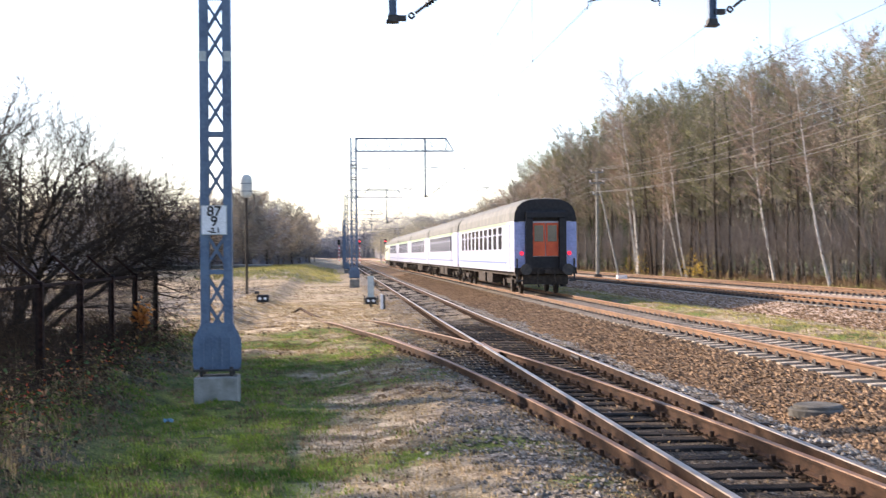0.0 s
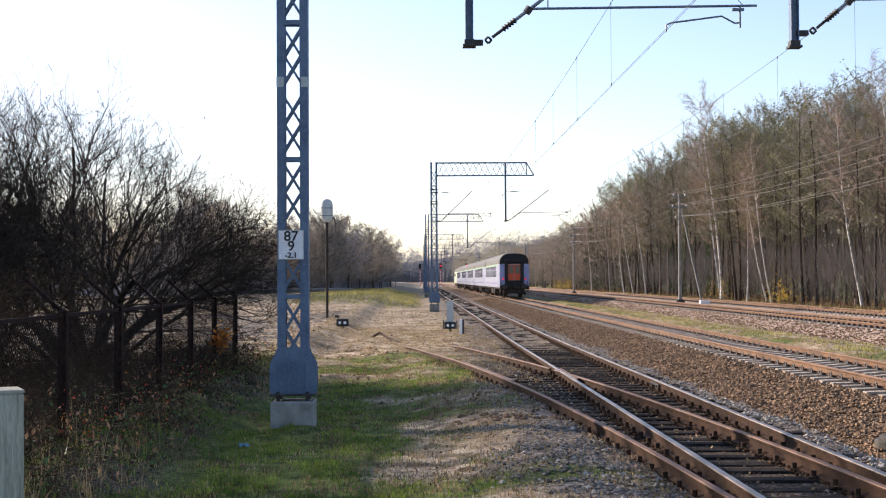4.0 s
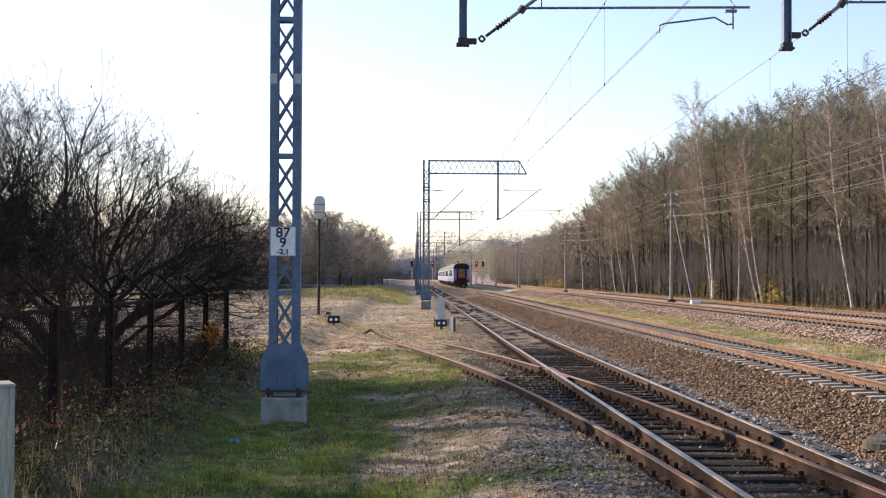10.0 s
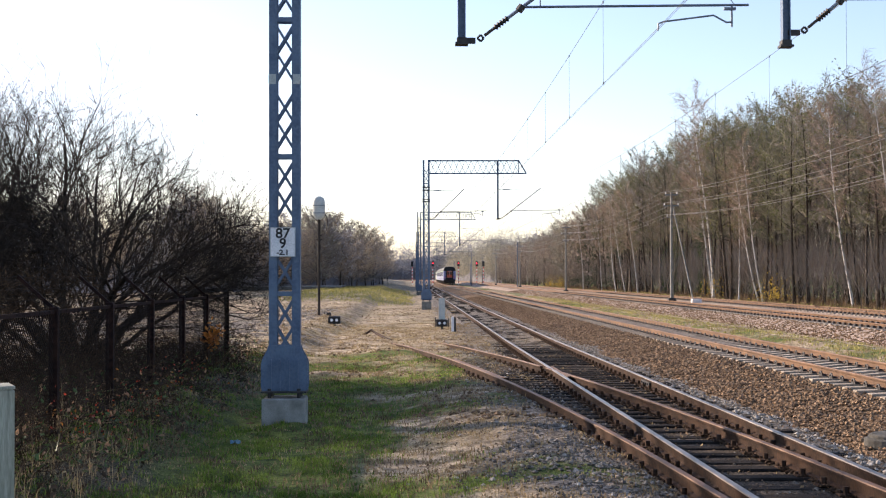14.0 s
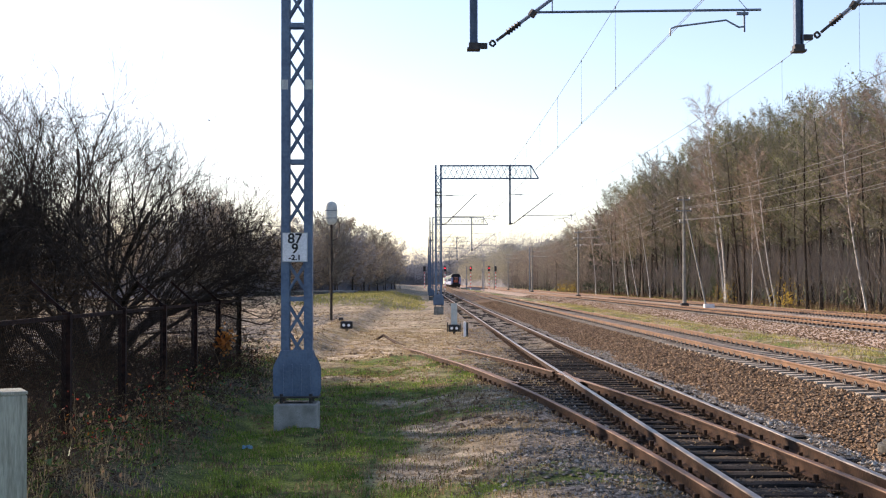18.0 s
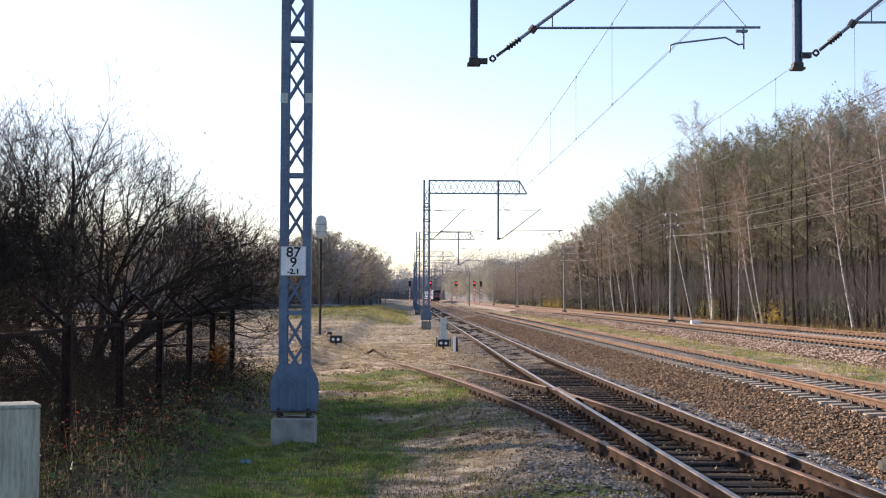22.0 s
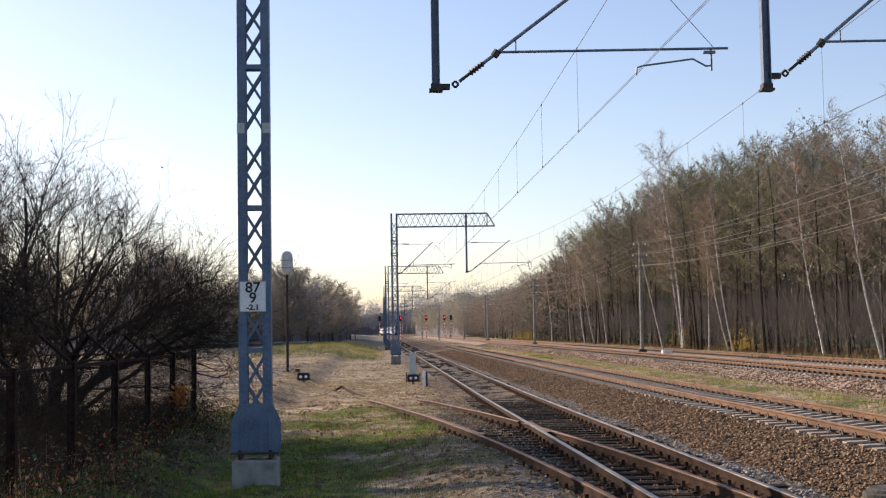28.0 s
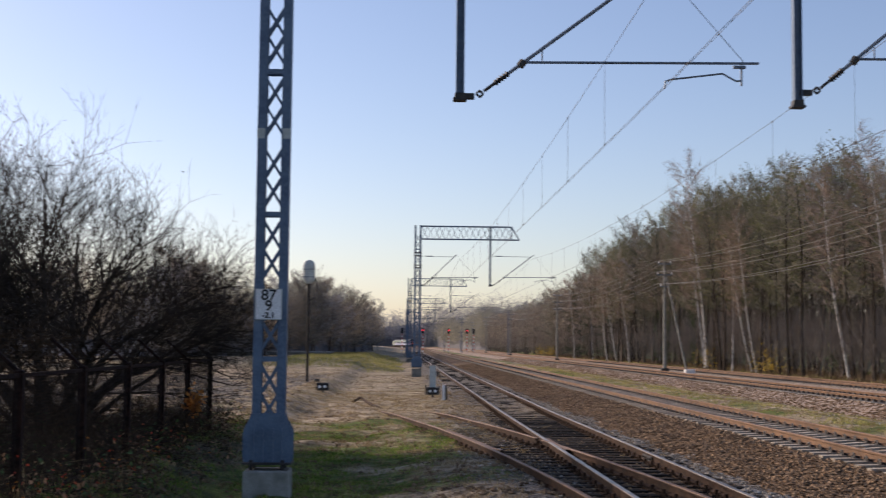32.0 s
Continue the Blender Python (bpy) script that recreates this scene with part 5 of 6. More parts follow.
rt = random.Random(11)
protos = []
LOOKS = [("tall bare deciduous tree with grey-brown twigs at the forest edge", M_TWIGG, M_SPRAYB),
         ("tall tree with some olive leaves at the forest edge", M_TWIGO, M_LEAF),
         ("tall bare deciduous tree with reddish-brown twigs at the forest edge", M_TWIG, M_SPRAYR),
         ("tall dark-stemmed tree with dull olive sprays at the forest edge", M_TWIGG, M_SPRAYO),
         ("tall ivy-clad tree with bare brown twigs at the forest edge", M_TWIG, M_SPRAYB),
         ("tall tree with dull olive-brown sprays at the forest edge", M_TWIGO, M_SPRAYO)]
for i, (lab, tw, lf) in enumerate(LOOKS):
    h = 17.0
    tr, cr, ends = grow(rt, h, "tall")
    t = thing("forest_tree", 0, 0, -200, lab, "tree", "forest trees")
    part("trunk", tr, M_BARK if i % 2 else M_TRUNK, t)
    part("crown", cr, tw, t)
    part("leaves", spray(rt, ends, 1000, 0.08, 0.6 if i % 2 else 0.8), lf, t)
    if i == 4:
        part("ivy", leafy(rt, h, 700, 0.04, 0.5, 0.5, 0.10), M_IVY, t, "green ivy climbing the trunk")
    protos.append(t)
birches = []
for i in range(3):
    tr, cr, ends = grow(rt, 16.0, "birch")
    t = thing("birch_tree", 0, 0, -200, "slender white-barked birch with fine bare twigs", "tree", "birches")
    part("trunk", tr, M_BIRCH, t)
    part("crown", cr, M_BTWIG, t)
    birches.append(t)
far_trees = []
for i in range(3):
    h = 15.0
    tr, cr, ends = grow(rt, h, "wide")
    t = thing("forest_tree", 0, 0, -200, "broad brown tree in the far forest, paled like haze", "tree", "far forest trees")
    part("trunk", tr, M_TRUNK, t)
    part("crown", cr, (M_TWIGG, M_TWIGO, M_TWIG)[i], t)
    # leaf colours of the far trees include painted haze
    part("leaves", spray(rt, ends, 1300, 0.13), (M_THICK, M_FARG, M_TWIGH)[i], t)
    far_trees.append(t)
wides = []
for i in range(4):
    h = rt.uniform(8, 10)
    tr, cr, ends = grow(rt, h, "wide")
    t = thing("small_tree", 0, 0, -200, ("bushy bare tree with russet leaves in the wood", "bushy tree with olive-gold leaves in the wood", "bushy grey-brown leafless tree in the wood", "bushy tree with russet-brown leaves in the wood")[i], "tree", "left wood trees")
    part("trunk", tr, M_TRUNK, t)
    part("crown", cr, M_TWIGG, t)
    # some of these leaves take the colours with painted haze
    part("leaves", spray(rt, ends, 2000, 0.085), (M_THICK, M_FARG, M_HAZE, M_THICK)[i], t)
    wides.append(t)


def fir(rnd, h):
    t = thing("fir_tree", 0, 0, -200, "dark green conifer among bare trees", "tree", "conifers")
    tr, cr = Geo(), Geo()
    tr.tube([(0, 0, -0.2), (0, 0, h)], [h * 0.011, 0.02], 6)
    for i in range(60):
        f = 0.12 + 0.86 * i / 60
        z, r = h * f, h * 0.2 * (1 - f) + 0.15
        for k in range(6):
            a = rnd.uniform(0, 6.283)
            b = Vector((math.cos(a) * r, math.sin(a) * r, z - r * 0.25))
            cr.twig(Vector((0, 0, z)), b, 0.02)
            for m in range(4):
                cr.leaf(Vector((0, 0, z)).lerp(b, rnd.uniform(0.3, 1)), 0.22, rnd)
    part("trunk", tr, M_BARK, t)
    part("crown", cr, M_FIR, t)
    return t


firs = [fir(rt, 14)]
used = set()


def plant(protos_, x, y, s, tip=0.0):
    """Stands one of the trees at (x, y), tipped sideways by some degrees."""
    p = rt.choice(protos_)
    m = pose(x, y, ground_z(x, y) - 0.1, 0, tip, 0) @ pose(0, 0, 0, 0, 0, rt.uniform(0, 360)) @ Matrix.Diagonal((s, s, s, 1))
    if p.name not in used:
        used.add(p.name)
        p.matrix_basis = m
    else:
        q = copy_thing(p, pose(0, 0, 0))
        q.matrix_basis = m


# forest along the far side of the outer tracks
def edge(y):
    return 27.4 + bend(y) * 0.6 + 0.8 * math.sin(y * 0.11)


SKYLINE = [(50, 14.0), (75, 15.4), (95, 17.0), (122, 18.4), (174, 17.8), (209, 16.6), (240, 14.2), (300, 12.6), (430, 14.0)]
y = 52.0
while y < 430:
    st = 2.8 if y < 190 else 5.5
    for row, dx in enumerate((0, 2.6, 5.6, 9.5)):
        if row > 2 and y > 150:
            continue
        x = edge(y) + dx + rt.uniform(-1.1, 1.1)
        yy = y + rt.uniform(-1.3, 1.3)
        sc = lerp_table(SKYLINE, y) / 17.0 * rt.uniform(0.84, 1.04) * (0.92 if row == 0 else 1.0)
        if row < 2 and rt.random() < 0.03:
            plant(birches, x - 0.6, yy, sc * 0.95, rt.uniform(-9, 3))
        elif 165 < y < 215 and rt.random() < 0.16:
            plant(firs, x, yy, sc * 0.95)
        elif y > 205 or (y > 150 and rt.random() < 0.3):
            plant(far_trees, x, yy, sc * 1.12)
        else:
            plant(protos + [protos[1], protos[3], protos[4], protos[5]], x, yy, sc, rt.uniform(-3, 3))
    y += st
for x, yy, s, tip in ((26.3, 113, 1.25, -4.5), (26.6, 114.5, 1.02, -7.0), (27.0, 116, 0.8, -10), (26.0, 150, 0.85, -6), (25.9, 158, 0.8, -9), (26.0, 179, 0.8, -6), (25.6, 196, 0.8, -4), (26.4, 97, 0.85, -8), (26.6, 99, 0.75, -11), (26.0, 103, 0.7, 2), (26.9, 69, 0.92, -11), (27.5, 80, 0.9, -6)):
    plant(birches, x, yy, s, tip)

# the wood on the left
for i in range(150):
    y = rt.uniform(105, 260)
    x = -19 + (min(y, 200) - 115) * 0.159 - rt.uniform(0, 1) ** 1.5 * 42
    plant(wides, x, y, rt.uniform(0.95, 1.25) * (0.8 if i % 3 == 0 else 1))

# unseen trees left of the view, added to shade the foreground
for x, y, sc in ((-14.0, 24, 1.15), (-13.5, 18.5, 1.1), (-13, 13.5, 1.1)):
    plant(wides, x, y, sc)


# the old fruit trees and scrub behind the fence
def arched(name, label, x, y, seed, stems, length, thick, room, category="tree", lift=1.0, arch=0.34, kids=(9, 8, 7), leaves=0):
    """A bare tree of many stems that rise and arch over; room (x, y, z, rx, ry, rz) is the space its crown may fill."""
    r = random.Random(seed)
    t = thing(name, x, y, ground_z(x, y) - 0.08, label, category)
    tr, cr, lf = Geo(), Geo(), Geo()

    def inside(p, slack):
        return ((p.x - room[0]) / room[3]) ** 2 + ((p.y - room[1]) / room[4]) ** 2 + ((p.z - room[2]) / room[5]) ** 2 < slack

    def limb(p, d, ln, rad, lev):
        n = (12, 8, 5)[lev]
        pts, rr = [p], [rad]
        slack = r.uniform(0.78, 1.15)
        bend_to = Vector((d.x, d.y, 0))
        bend_to = bend_to.normalized() if bend_to.length > 0.05 else Vector((r.gauss(0, 1), r.gauss(0, 1), 0)).normalized()
        wob = (0.13, 0.17, 0.2)[lev]
        heads = []
        for i in range(n):
            f = (i + 1) / n
            fall = arch * f * (1.0, 0.55, 0.2)[lev]
            d = (d + bend_to * fall * 0.35 + Vector((r.gauss(0, wob), r.gauss(0, wob), r.gauss(0, wob) - fall * 0.75))).normalized()
            q = pts[-1] + d * ln / n
            if q.z < 0.25 or (i > 1 and not inside(q, slack)):
                break
            pts.append(q)
            rr.append(max(0.0045, rad * (1 - f * 0.82)))
            heads.append((q, d.copy(), f, rr[-1]))
        if len(pts) < 2:
            return
        tr.tube(pts, rr, (7, 4, 3)[lev], cap=False)
        if not heads:
            return
        for _ in range(kids[lev]):
            q, dd, f, rq = heads[min(len(heads) - 1, int(len(heads) * r.uniform((0.3, 0.15, 0.15)[lev], 1.0)))]
            s = dd.orthogonal().normalized()
            s = Matrix.Rotation(r.uniform(0, 6.28), 3, dd) @ s
            nd = (dd * r.uniform(0.5, 1.1) + s * r.uniform(0.5, 1.0) + Vector((0, 0, 0.28 * lift))).normalized()
            nl = ln * (1.15 - 0.55 * f) * r.uniform(0.36, 0.6)
            if lev < 2:
                limb(q, nd, nl, max(0.0055, rq * r.uniform(0.28, 0.5)), lev + 1)
            else:
                e = q + nd * nl * 0.8
                cr.twig(q, e, 0.0042)
                for _k in range(2):
                    o = q.lerp(e, r.uniform(0.3, 0.9))
                    w = (nd + Vector((r.gauss(0, .6), r.gauss(0, .6), r.gauss(.15, .5)))).normalized()
                    cr.twig(o, o + w * r.uniform(0.12, 0.34), 0.0034)
                if r.random() < leaves:
                    lf.leaf(e, r.uniform(0.018, 0.04), r)

    for s in range(stems):
        a = 6.283 * s / stems + r.uniform(-.35, .35)
        k = r.uniform(0.25, 1.0)
        p = Vector((math.cos(a), math.sin(a), 0)) * r.uniform(0.03, 0.28)
        limb(p, Vector((math.cos(a) * k, math.sin(a) * k, 1.15 * lift)).normalized(), length * r.uniform(0.8, 1.15), thick * r.uniform(0.6, 1.1), 0)
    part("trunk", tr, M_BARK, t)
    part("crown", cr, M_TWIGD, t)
    if leaves:
        part("leaves", lf, M_WEEDS, t, "last dry brown leaves at the twig ends")
    return t


dome = arched("fruit_tree", "dark bare many-stemmed fruit tree with a broad arching crown", -7.0, 26.2, 3, 9, 7.8, 0.074, (-0.1, 0, 1.2, 3.5, 3.2, 4.6), arch=0.22, lift=0.9, kids=(13, 9, 4), leaves=0.03)
upright = arched("fruit_tree", "dark bare tree with thin upright twigs and a few last leaves", -9.6, 28.0, 5, 7, 7.0, 0.06, (0, 0, 3.0, 2.2, 2.2, 5.2), arch=0.1, lift=1.7, kids=(10, 7, 5), leaves=0.1)
# the copy at (-11.0, 22.5) is out of view, added for its shade
for x, y, a, s, m in ((-12.0, 31.0, 80, 1.15, upright), (-10.2, 26.0, 190, 1.1, upright), (-11.0, 22.5, 140, 0.9, dome), (-13.0, 26.5, 200, 1.0, dome), (-11.5, 33.0, 110, 0.9, dome), (-6.9, 27.1, 175, 0.92, dome)):
    q = copy_thing(m, pose(0, 0, 0))
    q.matrix_basis = pose(x, y, ground_z(x, y) - 0.1, 0, 0, a) @ Matrix.Diagonal((s, s, s, 1))
bush = arched("bramble_bush", "dense dark leafless bush behind the fence", -5.9, 25.6, 14, 16, 2.4, 0.016, (0, 0, 0.5, 1.4, 1.4, 1.7), "bush", arch=0.45, kids=(10, 6, 4), leaves=0.4)
for x, y, a in ((-7.5, 22.5, 130), (-9.5, 29.5, 310), (-8.6, 24.4, 30), (-6.9, 27.0, 190), (-9.6, 26.6, 150), (-8.6, 32.8, 75), (-10.0, 32.0, 135), (-11.5, 31.5, 195), (-9.2, 33.6, 315), (-11.0, 34.0, 20), (-5.7, 21.5, 220), (-5.6, 17.5, 280), (-5.7, 14.5, 40), (-5.9, 12.2, 160)):
    q = copy_thing(bush, pose(0, 0, 0))
    q.matrix_basis = pose(x, y, ground_z(x, y) - 0.1, 0, 0, a)
sp = thing("maple_sprig", -3.98, 25.3, 0.0, "sapling with bright orange autumn leaves at the fence", "sapling")
g = Geo()
g.tube([(0, 0, -0.1), (0.03, -0.05, 0.4), (0.0, -0.08, 0.85)], [0.012, 0.009, 0.004], 5)
part("stem", g, M_BARK, sp)
g = Geo()
for _ in range(80):
    g.leaf(Vector((rt.gauss(0, .09), rt.gauss(-.1, .09), 0.72 + rt.gauss(0, .12))), 0.06, rt)
part("leaves", g, M_ORANGE, sp)


# far woods that close the view
def woods(name, label, line, n, size, seed, material, sticks=False, trees=0, depth=14.0):
    """A mass of trees along a line of (x, y, height): round crowns of leaves, or standing sticks."""
    r = random.Random(seed)
    g = Geo()

    def at(t):
        i = min(len(line) - 2, int(t))
        f = t - i
        return [line[i][k] + (line[i + 1][k] - line[i][k]) * f for k in range(3)]

    if sticks:
        for _ in range(n):
            x, y, hh = at(r.random() * (len(line) - 1))
            z = hh * (0.75 + 0.28 * noise.noise((x * 0.09, y * 0.05, seed))) * 0.93 * r.random() ** 0.6
            p = Vector((x + r.gauss(0, 1.5) + r.uniform(-2.5, 2.5), y + r.uniform(-5, 4) + 10, z))
            g.blade(p, p + Vector((r.gauss(0, .35), r.gauss(0, .35), 1)) * r.uniform(0.6, 3.5), size * r.uniform(0.5, 1.3))
    else:
        # added backing sheet behind the crowns, coloured dark as painted shade
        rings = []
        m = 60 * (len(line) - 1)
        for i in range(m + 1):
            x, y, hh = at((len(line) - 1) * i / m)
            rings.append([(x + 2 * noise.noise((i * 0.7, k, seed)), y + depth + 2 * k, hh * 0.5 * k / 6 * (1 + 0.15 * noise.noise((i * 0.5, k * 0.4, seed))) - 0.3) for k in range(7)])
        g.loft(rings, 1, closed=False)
        for _ in range(trees):
            x, y, hh = at(r.random() * (len(line) - 1))
            back = r.random()
            x, y = x + r.gauss(0, 1.0), y + depth * back
            h = hh * r.uniform(0.72, 1.02) * (0.82 + 0.18 * back)
            cw, ch = h * r.uniform(0.2, 0.3), h * r.uniform(0.36, 0.46)
            for _k in range(n // trees):
                d = Vector((r.gauss(0, 1), r.gauss(0, 1), r.gauss(0, 1))).normalized() * r.random() ** 0.33
                k = 1 + 0.35 * noise.noise((d.x * 2.2, d.z * 2.2, x * 3.1 + y))
                p = Vector((x + d.x * cw * k, y + d.y * cw * k, h - ch + d.z * ch * k))
                if p.z > 0:
                    g.leaf(p, size * r.uniform(0.4, 1.1), r)
                if r.random() < 0.12:
                    q = p + Vector((d.x, d.y, d.z + 0.7)).normalized() * h * r.uniform(0.03, 0.12)
                    g.blade(p, q, size * 0.16)
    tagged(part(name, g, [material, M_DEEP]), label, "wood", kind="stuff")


# haze on these woods is in their material colours, not in the air
woods("far_wood", "grey-brown leafless woods beyond the bend, paled like haze", [(-160, 700, 24), (-60, 790, 22), (-10, 840, 28), (30, 820, 36), (60, 780, 38), (110, 700, 38), (150, 560, 27)], 60000, 0.5, 2, M_HAZE, trees=240)
woods("far_wood", "golden and olive-brown woods beside the far tracks, paled like haze", [(18, 690, 18), (24, 600, 17), (28, 500, 17), (30, 430, 17)], 36000, 0.28, 4, M_FARG, trees=110, depth=20)
woods("far_wood", "brown leafless woods behind the far tracks", [(40, 690, 27), (44, 600, 25), (46, 500, 22), (46, 430, 20)], 24000, 0.34, 5, M_FAR, trees=80, depth=20)
woods("left_wood", "brown scrub closing the view beyond the left wood, paled like haze", [(-140, 150, 11), (-70, 190, 11), (-26, 230, 11), (-14, 300, 12), (-18, 420, 14), (-26, 560, 16)], 40000, 0.3, 6, M_HAZE, trees=200)


woods("left_thicket", "russet-brown leafless thicket along the wood's edge", [(-70, 118, 8.6), (-24, 124, 9.0), (-14, 165, 10.0), (-7.5, 206, 10.3), (-8, 270, 9.5)], 60000, 0.13, 9, M_THICK, trees=150, depth=10)
woods("forest_depth", "shadowy brown thicket inside the forest", [(46, 46, 17), (43, 120, 17), (42, 240, 16), (40, 420, 16)], 70000, 0.03, 8, M_BARKM, True)
woods("undergrowth", "grey-brown saplings and brushwood along the forest edge", [(29.5, 46, 4.5), (29.5, 120, 4.5), (29, 240, 4), (28.5, 420, 4)], 30000, 0.012, 12, M_TWIG, True)


# grass, weeds and stones
def tufts(name, label, material, n, seed, xr, yr, keep, hmin, hmax, wid):
    r = random.Random(seed)
    g = Geo()
    for _ in range(n):
        x, y = r.uniform(*xr), yr[0] + (yr[1] - yr[0]) * r.random() ** 1.5
        if r.random() > keep(x, y):
            continue
        z = ground_z(x, y) - 0.01
        for _k in range(4):
            h = r.uniform(hmin, hmax)
            a = r.uniform(0, 6.283)
            bx, by = x + r.gauss(0, .04), y + r.gauss(0, .04)
            dx, dy = math.cos(a), math.sin(a)
            b = r.uniform(0.1, 0.7) * h
            mx, my, mz = bx + dx * b * 0.35, by + dy * b * 0.35, z + h * 0.6
            g.add([(bx - dy * wid, by + dx * wid, z), (bx + dy * wid, by - dx * wid, z), (mx + dy * wid * .7, my - dx * wid * .7, mz), (mx - dy * wid * .7, my + dx * wid * .7, mz), (bx + dx * b, by + dy * b, z + h * 0.92)], [(0, 1, 2, 3), (3, 2, 4)])
    tagged(part(name, g, material), label, "grass", kind="stuff")


def brush(name, label, material, n, seed, xr, yr, l0, l1, wid, tall=0.42):
    """Tangled stems in all directions, thickest near the ground."""
    r = random.Random(seed)
    g = Geo()
    for _ in range(n):
        x, y = r.uniform(*xr), yr[0] + (yr[1] - yr[0]) * r.random() ** 1.3
        k = noise.noise((x * 1.3, y * 0.7, seed)) + 0.35 * noise.noise((x * 4, y * 3, seed))
        if k < r.uniform(-0.45, 0.3):
            continue
        edge_in = ease(xr[1], xr[1] - 0.7, x)
        z = ground_z(x, y) + tall * edge_in * r.random() ** 2
        p = Vector((x, y, z))
        d = Vector((r.gauss(0, 1), r.gauss(0, 1), r.gauss(0.5, 0.8))).normalized()
        g.blade(p, p + d * r.uniform(l0, l1) * (0.4 + 0.6 * edge_in), wid)
    tagged(part(name, g, material), label, "weeds", kind="stuff")


tufts("grass", "short green grass round the mast", M_GRASS, 60000, 21, (-4.6, 1.0), (9, 34), lambda x, y: cover(x, y)[0] ** 1.3 * min(1, max(0.06, 0.45 + 1.9 * noise.noise((x * 1.6, y * 0.9, 31.0)))), 0.02, 0.075, 0.005)
tufts("dry_grass", "matted straw-coloured dry grass", M_DRY, 26000, 22, (-4.2, 2.4), (9, 60), lambda x, y: 0.6 * (1 - 0.6 * cover(x, y)[0]) * (1 - 0.7 * cover(x, y)[1]), 0.02, 0.08, 0.006)
brush("weeds", "dry straw-coloured weeds along the fence", M_DRY, 600, 23, (-5.8, -3.2), (10, 30), 0.12, 0.5, 0.0035)
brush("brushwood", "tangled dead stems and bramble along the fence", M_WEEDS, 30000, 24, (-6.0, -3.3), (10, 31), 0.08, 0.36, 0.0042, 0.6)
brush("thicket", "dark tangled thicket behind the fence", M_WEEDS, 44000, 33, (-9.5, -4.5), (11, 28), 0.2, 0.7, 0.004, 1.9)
brush("green_weeds", "low green weeds under the fence", M_IVY, 4500, 28, (-7.0, -2.8), (10, 33), 0.05, 0.2, 0.009)
tufts("dead_grass", "brown dead grass among the green", M_RUSSETD, 16000, 29, (-3.8, 1.2), (9, 34), lambda x, y: cover(x, y)[0] * max(0, 0.1 + 1.6 * noise.noise((x * 1.1, y * 0.8, 77.0))), 0.03, 0.10, 0.005)
tufts("dry_tussocks", "rough tussocks of dry grass across the open ground", M_DRY, 9000, 51, (-9, 2.4), (26, 92), lambda x, y: max(0.0, noise.noise((x * 0.8, y * 0.4, 3)) + 0.25), 0.02, 0.08, 0.012)
tufts("brown_tussocks", "rough brown tussocks across the open ground", M_RUSSETD, 4500, 52, (-9, 2.4), (22, 92), lambda x, y: max(0.0, noise.noise((x * 0.9, y * 0.4, 8)) + 0.25), 0.02, 0.07, 0.014)
tufts("verge_grass", "yellow-green rough grass on the far bank", M_BANK, 9000, 25, (-11, 0.6), (84, 180), lambda x, y: min(1, cover(x, y)[0] * 2), 0.08, 0.3, 0.014)
tufts("strip_grass", "rough yellow-green grass between the tracks", M_BANK, 9000, 61, (10.9, 14.4), (22, 130), lambda x, y: max(0.1, 0.4 + 1.2 * noise.noise((x * 0.7, y * 0.25, 17))), 0.03, 0.12, 0.012)
tufts("strip_straw", "dry straw between the tracks", M_DRY, 7000, 62, (10.9, 14.4), (22, 130), lambda x, y: max(0.1, 0.4 - 1.0 * noise.noise((x * 0.7, y * 0.25, 17))), 0.02, 0.09, 0.012)
tufts("forest_weeds", "dry weeds at the foot of the forest", M_RUSSETD, 9000, 26, (25.2, 32), (50, 260), lambda x, y: 0.9, 0.15, 0.75, 0.014)
tufts("forest_weeds", "green and yellow weeds at the foot of the forest", M_BANK, 5000, 27, (24.7, 28), (50, 260), lambda x, y: 0.7, 0.1, 0.5, 0.02)
gb = Geo()
for cx, cy, n in ((26.0, 92, 160), (26.3, 95, 120), (25.6, 110, 90), (25.3, 225, 400), (25.0, 240, 300)):
    for _ in range(n):
        gb.leaf(Vector((cx + rt.gauss(0, .6), cy + rt.gauss(0, .8), 0.2 + abs(rt.gauss(0, 0.8)))), 0.09, rt)
tagged(part("golden_shrubs", gb, M_GOLD), "small shrubs with golden autumn leaves", "shrub", kind="stuff")


def litter(name, label, material, n, seed, xr, yr, s0, s1, keep):
    """Small curled leaves lying about."""
    r = random.Random(seed)
    g = Geo()
    for _ in range(n):
        x, y = r.uniform(*xr), yr[0] + (yr[1] - yr[0]) * r.random() ** 1.7
        if r.random() < keep(x, y):
            g.leaf(Vector((x, y, ground_z(x, y) + r.uniform(0.0, 0.02))), r.uniform(s0, s1), r)
    tagged(part(name, g, material), label, "leaves", kind="stuff")


def patchy(x, y):
    return 0.35 + 0.9 * noise.noise((x * 0.9, y * 0.6, 12.0))


litter("fallen_leaves", "brown fallen leaves and clods on the trackside", M_RUSSETD, 24000, 41, (-4.5, 2.6), (9.5, 60), 0.01, 0.028, patchy)
litter("fallen_leaves", "pale dry leaves on the trackside", M_DRY, 16000, 42, (-4.5, 2.6), (9.5, 60), 0.01, 0.026, patchy)
litter("dry_straw", "straw and dry leaves between the timber sleepers", M_DRY, 1500, 45, (2.0, 5.4), (9.5, 60), 0.015, 0.04, lambda x, y: 0.6)
litter("fallen_leaves", "brown leaves and dirt between the timber sleepers", M_RUSSETD, 9000, 44, (2.0, 5.4), (9.5, 60), 0.012, 0.032, lambda x, y: 0.8)
bl = Geo()
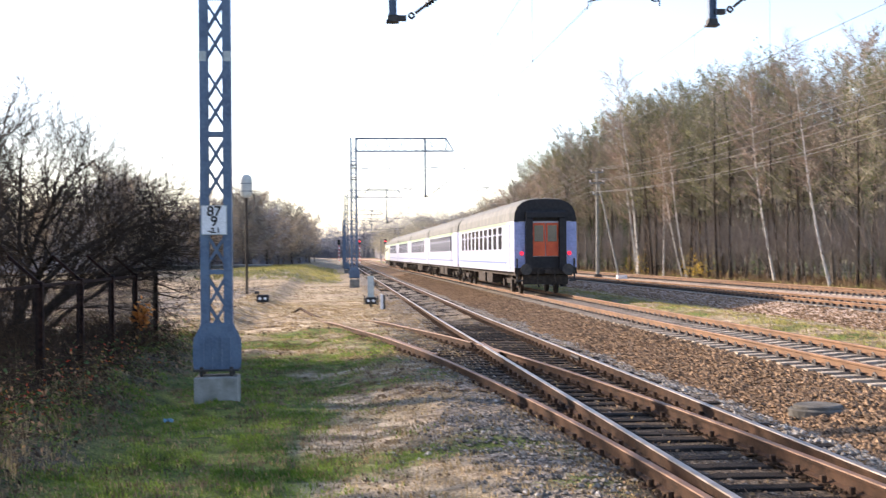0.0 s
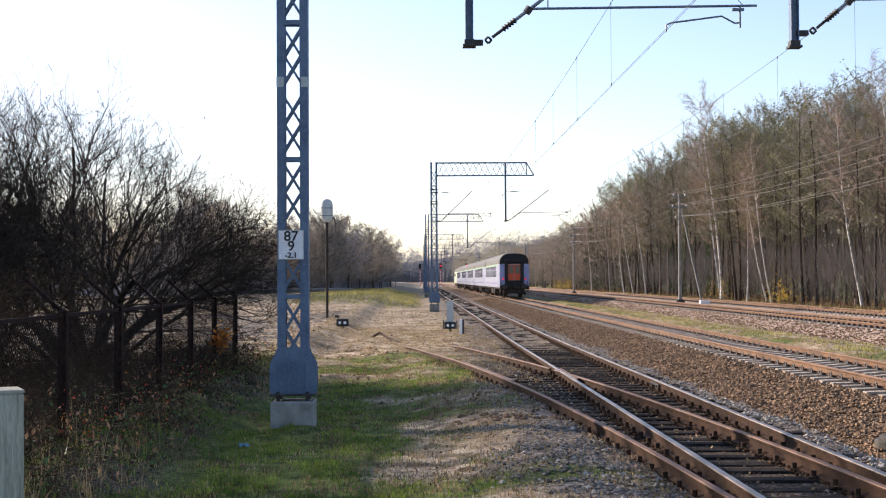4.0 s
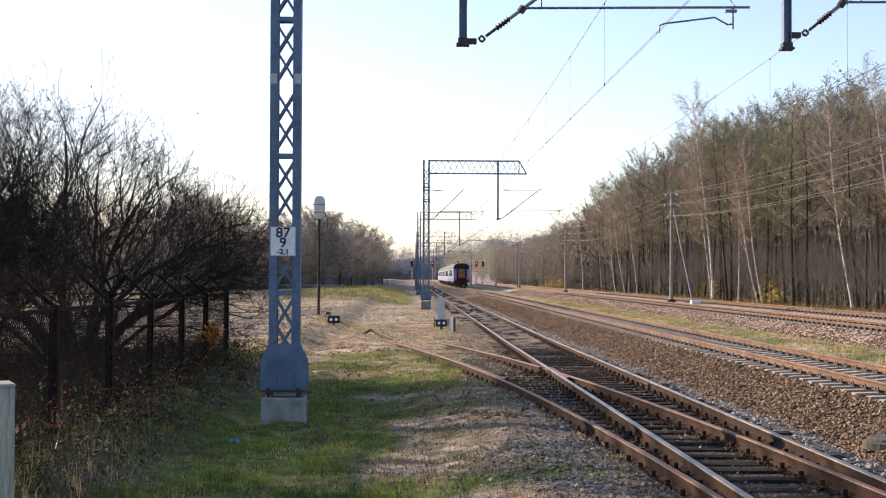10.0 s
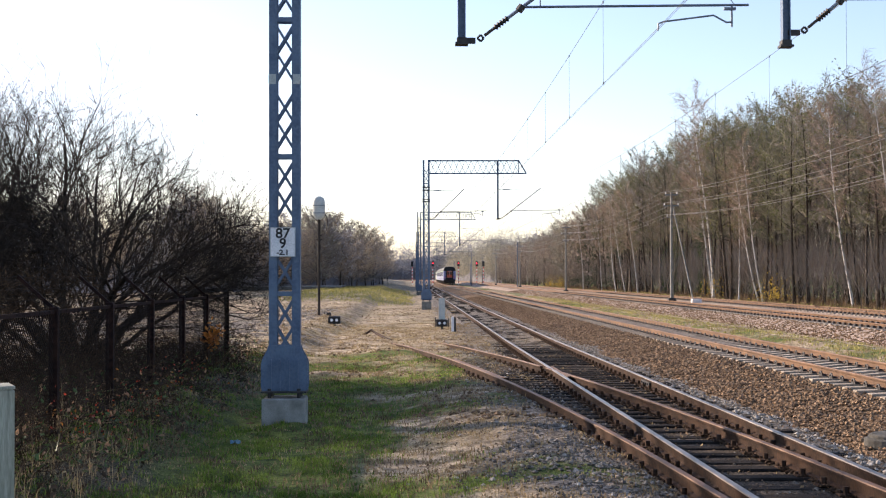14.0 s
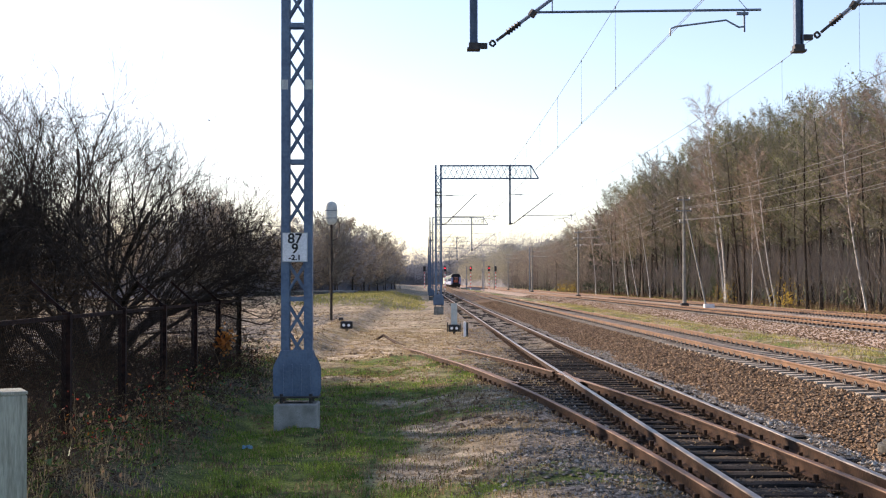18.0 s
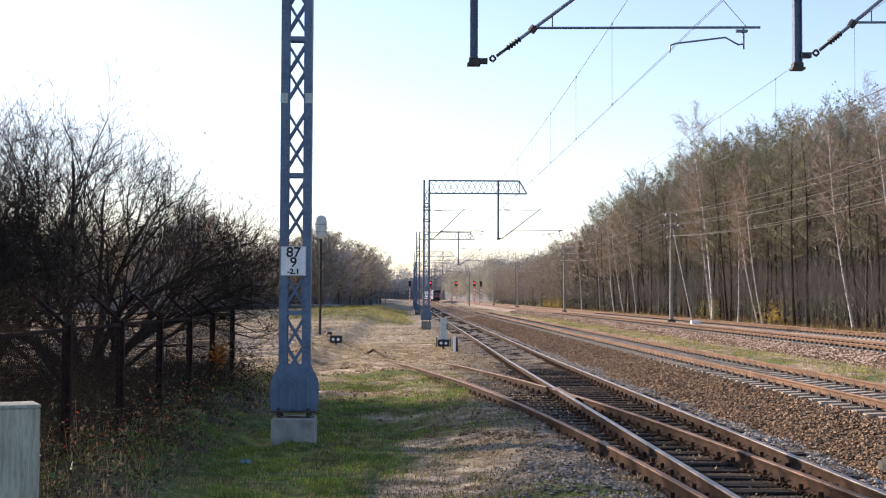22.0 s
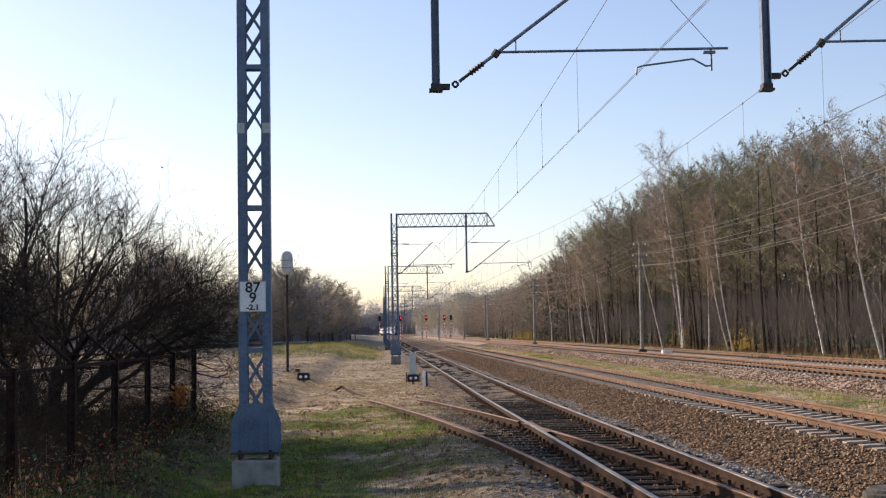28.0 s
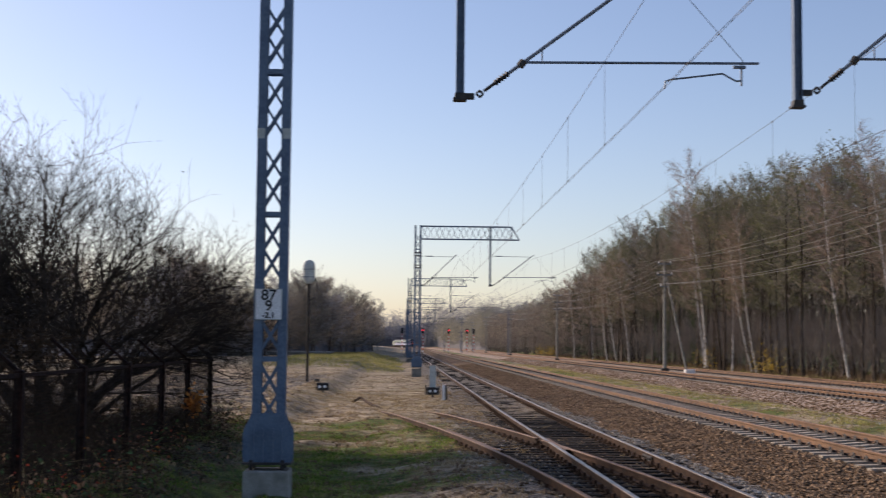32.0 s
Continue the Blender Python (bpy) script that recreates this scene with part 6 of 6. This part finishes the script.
for _ in range(9000):
    x, y = rt.uniform(-6.2, -3.0), 10 + 21 * rt.random() ** 1.2
    if noise.noise((x * 1.4, y * 0.8, 40)) > rt.uniform(-0.3, 0.4):
        bl.leaf(Vector((x, y, ground_z(x, y) + 0.5 * ease(-2.9, -3.8, x) * rt.random() ** 1.5)), rt.uniform(0.02, 0.05), rt, rt.choice((0, 0, 0, 0, 0, 1, 2)))
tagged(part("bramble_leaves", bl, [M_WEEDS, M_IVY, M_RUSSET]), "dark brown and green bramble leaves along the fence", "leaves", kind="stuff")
rl = Geo()
for _ in range(400):
    cy = rt.choice((14.6, 15.3, 16.8, 18.6, 20.5, 23.0))
    x, y = -3.85 + rt.gauss(0, 0.25), cy + rt.gauss(0, 0.35)
    rl.leaf(Vector((x, y, ground_z(x, y) + abs(rt.gauss(0.15, 0.18)))), rt.uniform(0.014, 0.03), rt, rt.choice((0, 1, 1, 2, 2)))
tagged(part("red_leaves", rl, [M_ORANGE, M_REDL, M_RUSSET]), "orange and red leaves on the brambles", "leaves", kind="stuff")
tufts("tall_straw", "tall bleached grass beside the concrete slab", M_DRY, 260, 53, (-4.8, -3.1), (10.5, 18.5), lambda x, y: max(0, 0.5 + noise.noise((x * 1.5, y, 3))), 0.12, 0.5, 0.0032)


def stones(name, label, material, n, seed, xr, yr, keep, zf, s0, s1):
    r = random.Random(seed)
    g = Geo()
    for _ in range(n):
        x, y = r.uniform(*xr), yr[0] + (yr[1] - yr[0]) * r.random() ** 2.0
        if r.random() < keep(x, y):
            g.stone((x + bend(y), y, zf(x, y)), r.uniform(s0, s1), r)
    tagged(part(name, g, material), label, "stones", kind="stuff")


def bed_z(x, y):
    prof = [(4.95, -0.45), (5.3, -0.33), (6.1, -0.2), (6.95, -0.075), (7.35, -0.07), (9.6, -0.07), (10.0, -0.1), (10.7, -0.3)]
    return lerp_table(prof, x) + 0.015


stones("clods", "brown clods and stones on the open ground", M_RUSSETD, 7000, 36, (-8, 2.0), (18, 90), lambda x, y: max(0.0, noise.noise((x * 0.7, y * 0.35, 15)) + 0.3), lambda x, y: ground_z(x, y), 0.02, 0.07)
stones("yard_stones", "grey gravel in the yard behind the fence", M_BALG, 5000, 37, (-14, -3.6), (29, 80), lambda x, y: cover(x, y)[1] * 0.8, lambda x, y: ground_z(x, y), 0.03, 0.09)
stones("ballast_stones", "loose brown ballast stones on the main track's shoulder", M_BALB, 24000, 31, (5.15, 7.35), (12, 130), lambda x, y: 1, bed_z, 0.026, 0.056)
stones("ballast_stones", "brown ballast stones between the main track's sleepers", M_BALB, 6000, 32, (7.3, 9.9), (18, 60), lambda x, y: 0.8, bed_z, 0.02, 0.04)
stones("grey_stones", "pale grey stones between the tracks", M_PALE, 3600, 33, (4.6, 6.0), (10, 50), lambda x, y: 0.7, lambda x, y: ground_z(x, y) + 0.01, 0.02, 0.05)
stones("grey_stones", "pale grey stones beside the turnout", M_BALG, 11000, 34, (-0.6, 2.8), (9.5, 48), lambda x, y: cover(x, y)[1] * min(1, max(0.1, 0.5 + 1.3 * noise.noise((x * 0.9, y * 0.55, 61.0)))), lambda x, y: ground_z(x, y) + 0.005, 0.015, 0.045)
stones("grey_stones", "grey stones between the timber sleepers", M_BALG, 1500, 35, (2.2, 5.0), (9.5, 45), lambda x, y: 0.5, lambda x, y: zr1(y) - 0.19, 0.015, 0.04)


stones("shoulder_stones", "dull brown stones on the outer bed's shoulder", M_BALB, 13000, 38, (14.0, 16.3), (30, 190), lambda x, y: 0.9, lambda x, y: lerp_table([(14.0, -0.36), (14.3, -0.34), (15.2, -0.19), (16.1, -0.05)], x), 0.03, 0.06)


stones("pale_stones", "scattered pale stones beside the turnout", M_PALE, 2400, 39, (-0.4, 2.8), (9.5, 48), lambda x, y: cover(x, y)[1] * max(0.0, 0.4 + noise.noise((x, y * 0.6, 3))), lambda x, y: ground_z(x, y) + 0.008, 0.018, 0.05)


dirt = Geo()
rd = random.Random(64)
for _ in range(9000):
    y = 9.5 + 36 * rd.random() ** 1.6
    x = rd.choice((X1 - G2, X1 + G2, div_x(y), div_x(y) + GAUGE)) if y < 34 else rd.choice((X1 - G2, X1 + G2))
    dirt.stone((x + rd.choice((-1, 1)) * rd.uniform(0.045, 0.15), y, zr1(y) - rd.uniform(0.15, 0.175)), rd.uniform(0.012, 0.035), rd)
tagged(part("rail_dirt", dirt, M_WEEDS), "dark dirt and clods heaped against the rails", "dirt", kind="stuff")

# ---- movement ----
def rear(t):
    return 52.8 + 15.0 * t + 0.1 * t * t


def motions():
    for k, c in enumerate(coaches + [loco]):
        rows = []
        for i in range(33):
            t = float(i)
            y = rear(t) + (CL + 0.6) * k + (CL / 2 if k < 5 else 8.0)
            a, b = bend(y - 8), bend(y + 8)
            rows.append((t, pose(X2 + bend(y) - 0.1, y, Z2, 0, 0, math.degrees(math.atan2(a - b, 16)))))
        walk(c, rows)


motions()
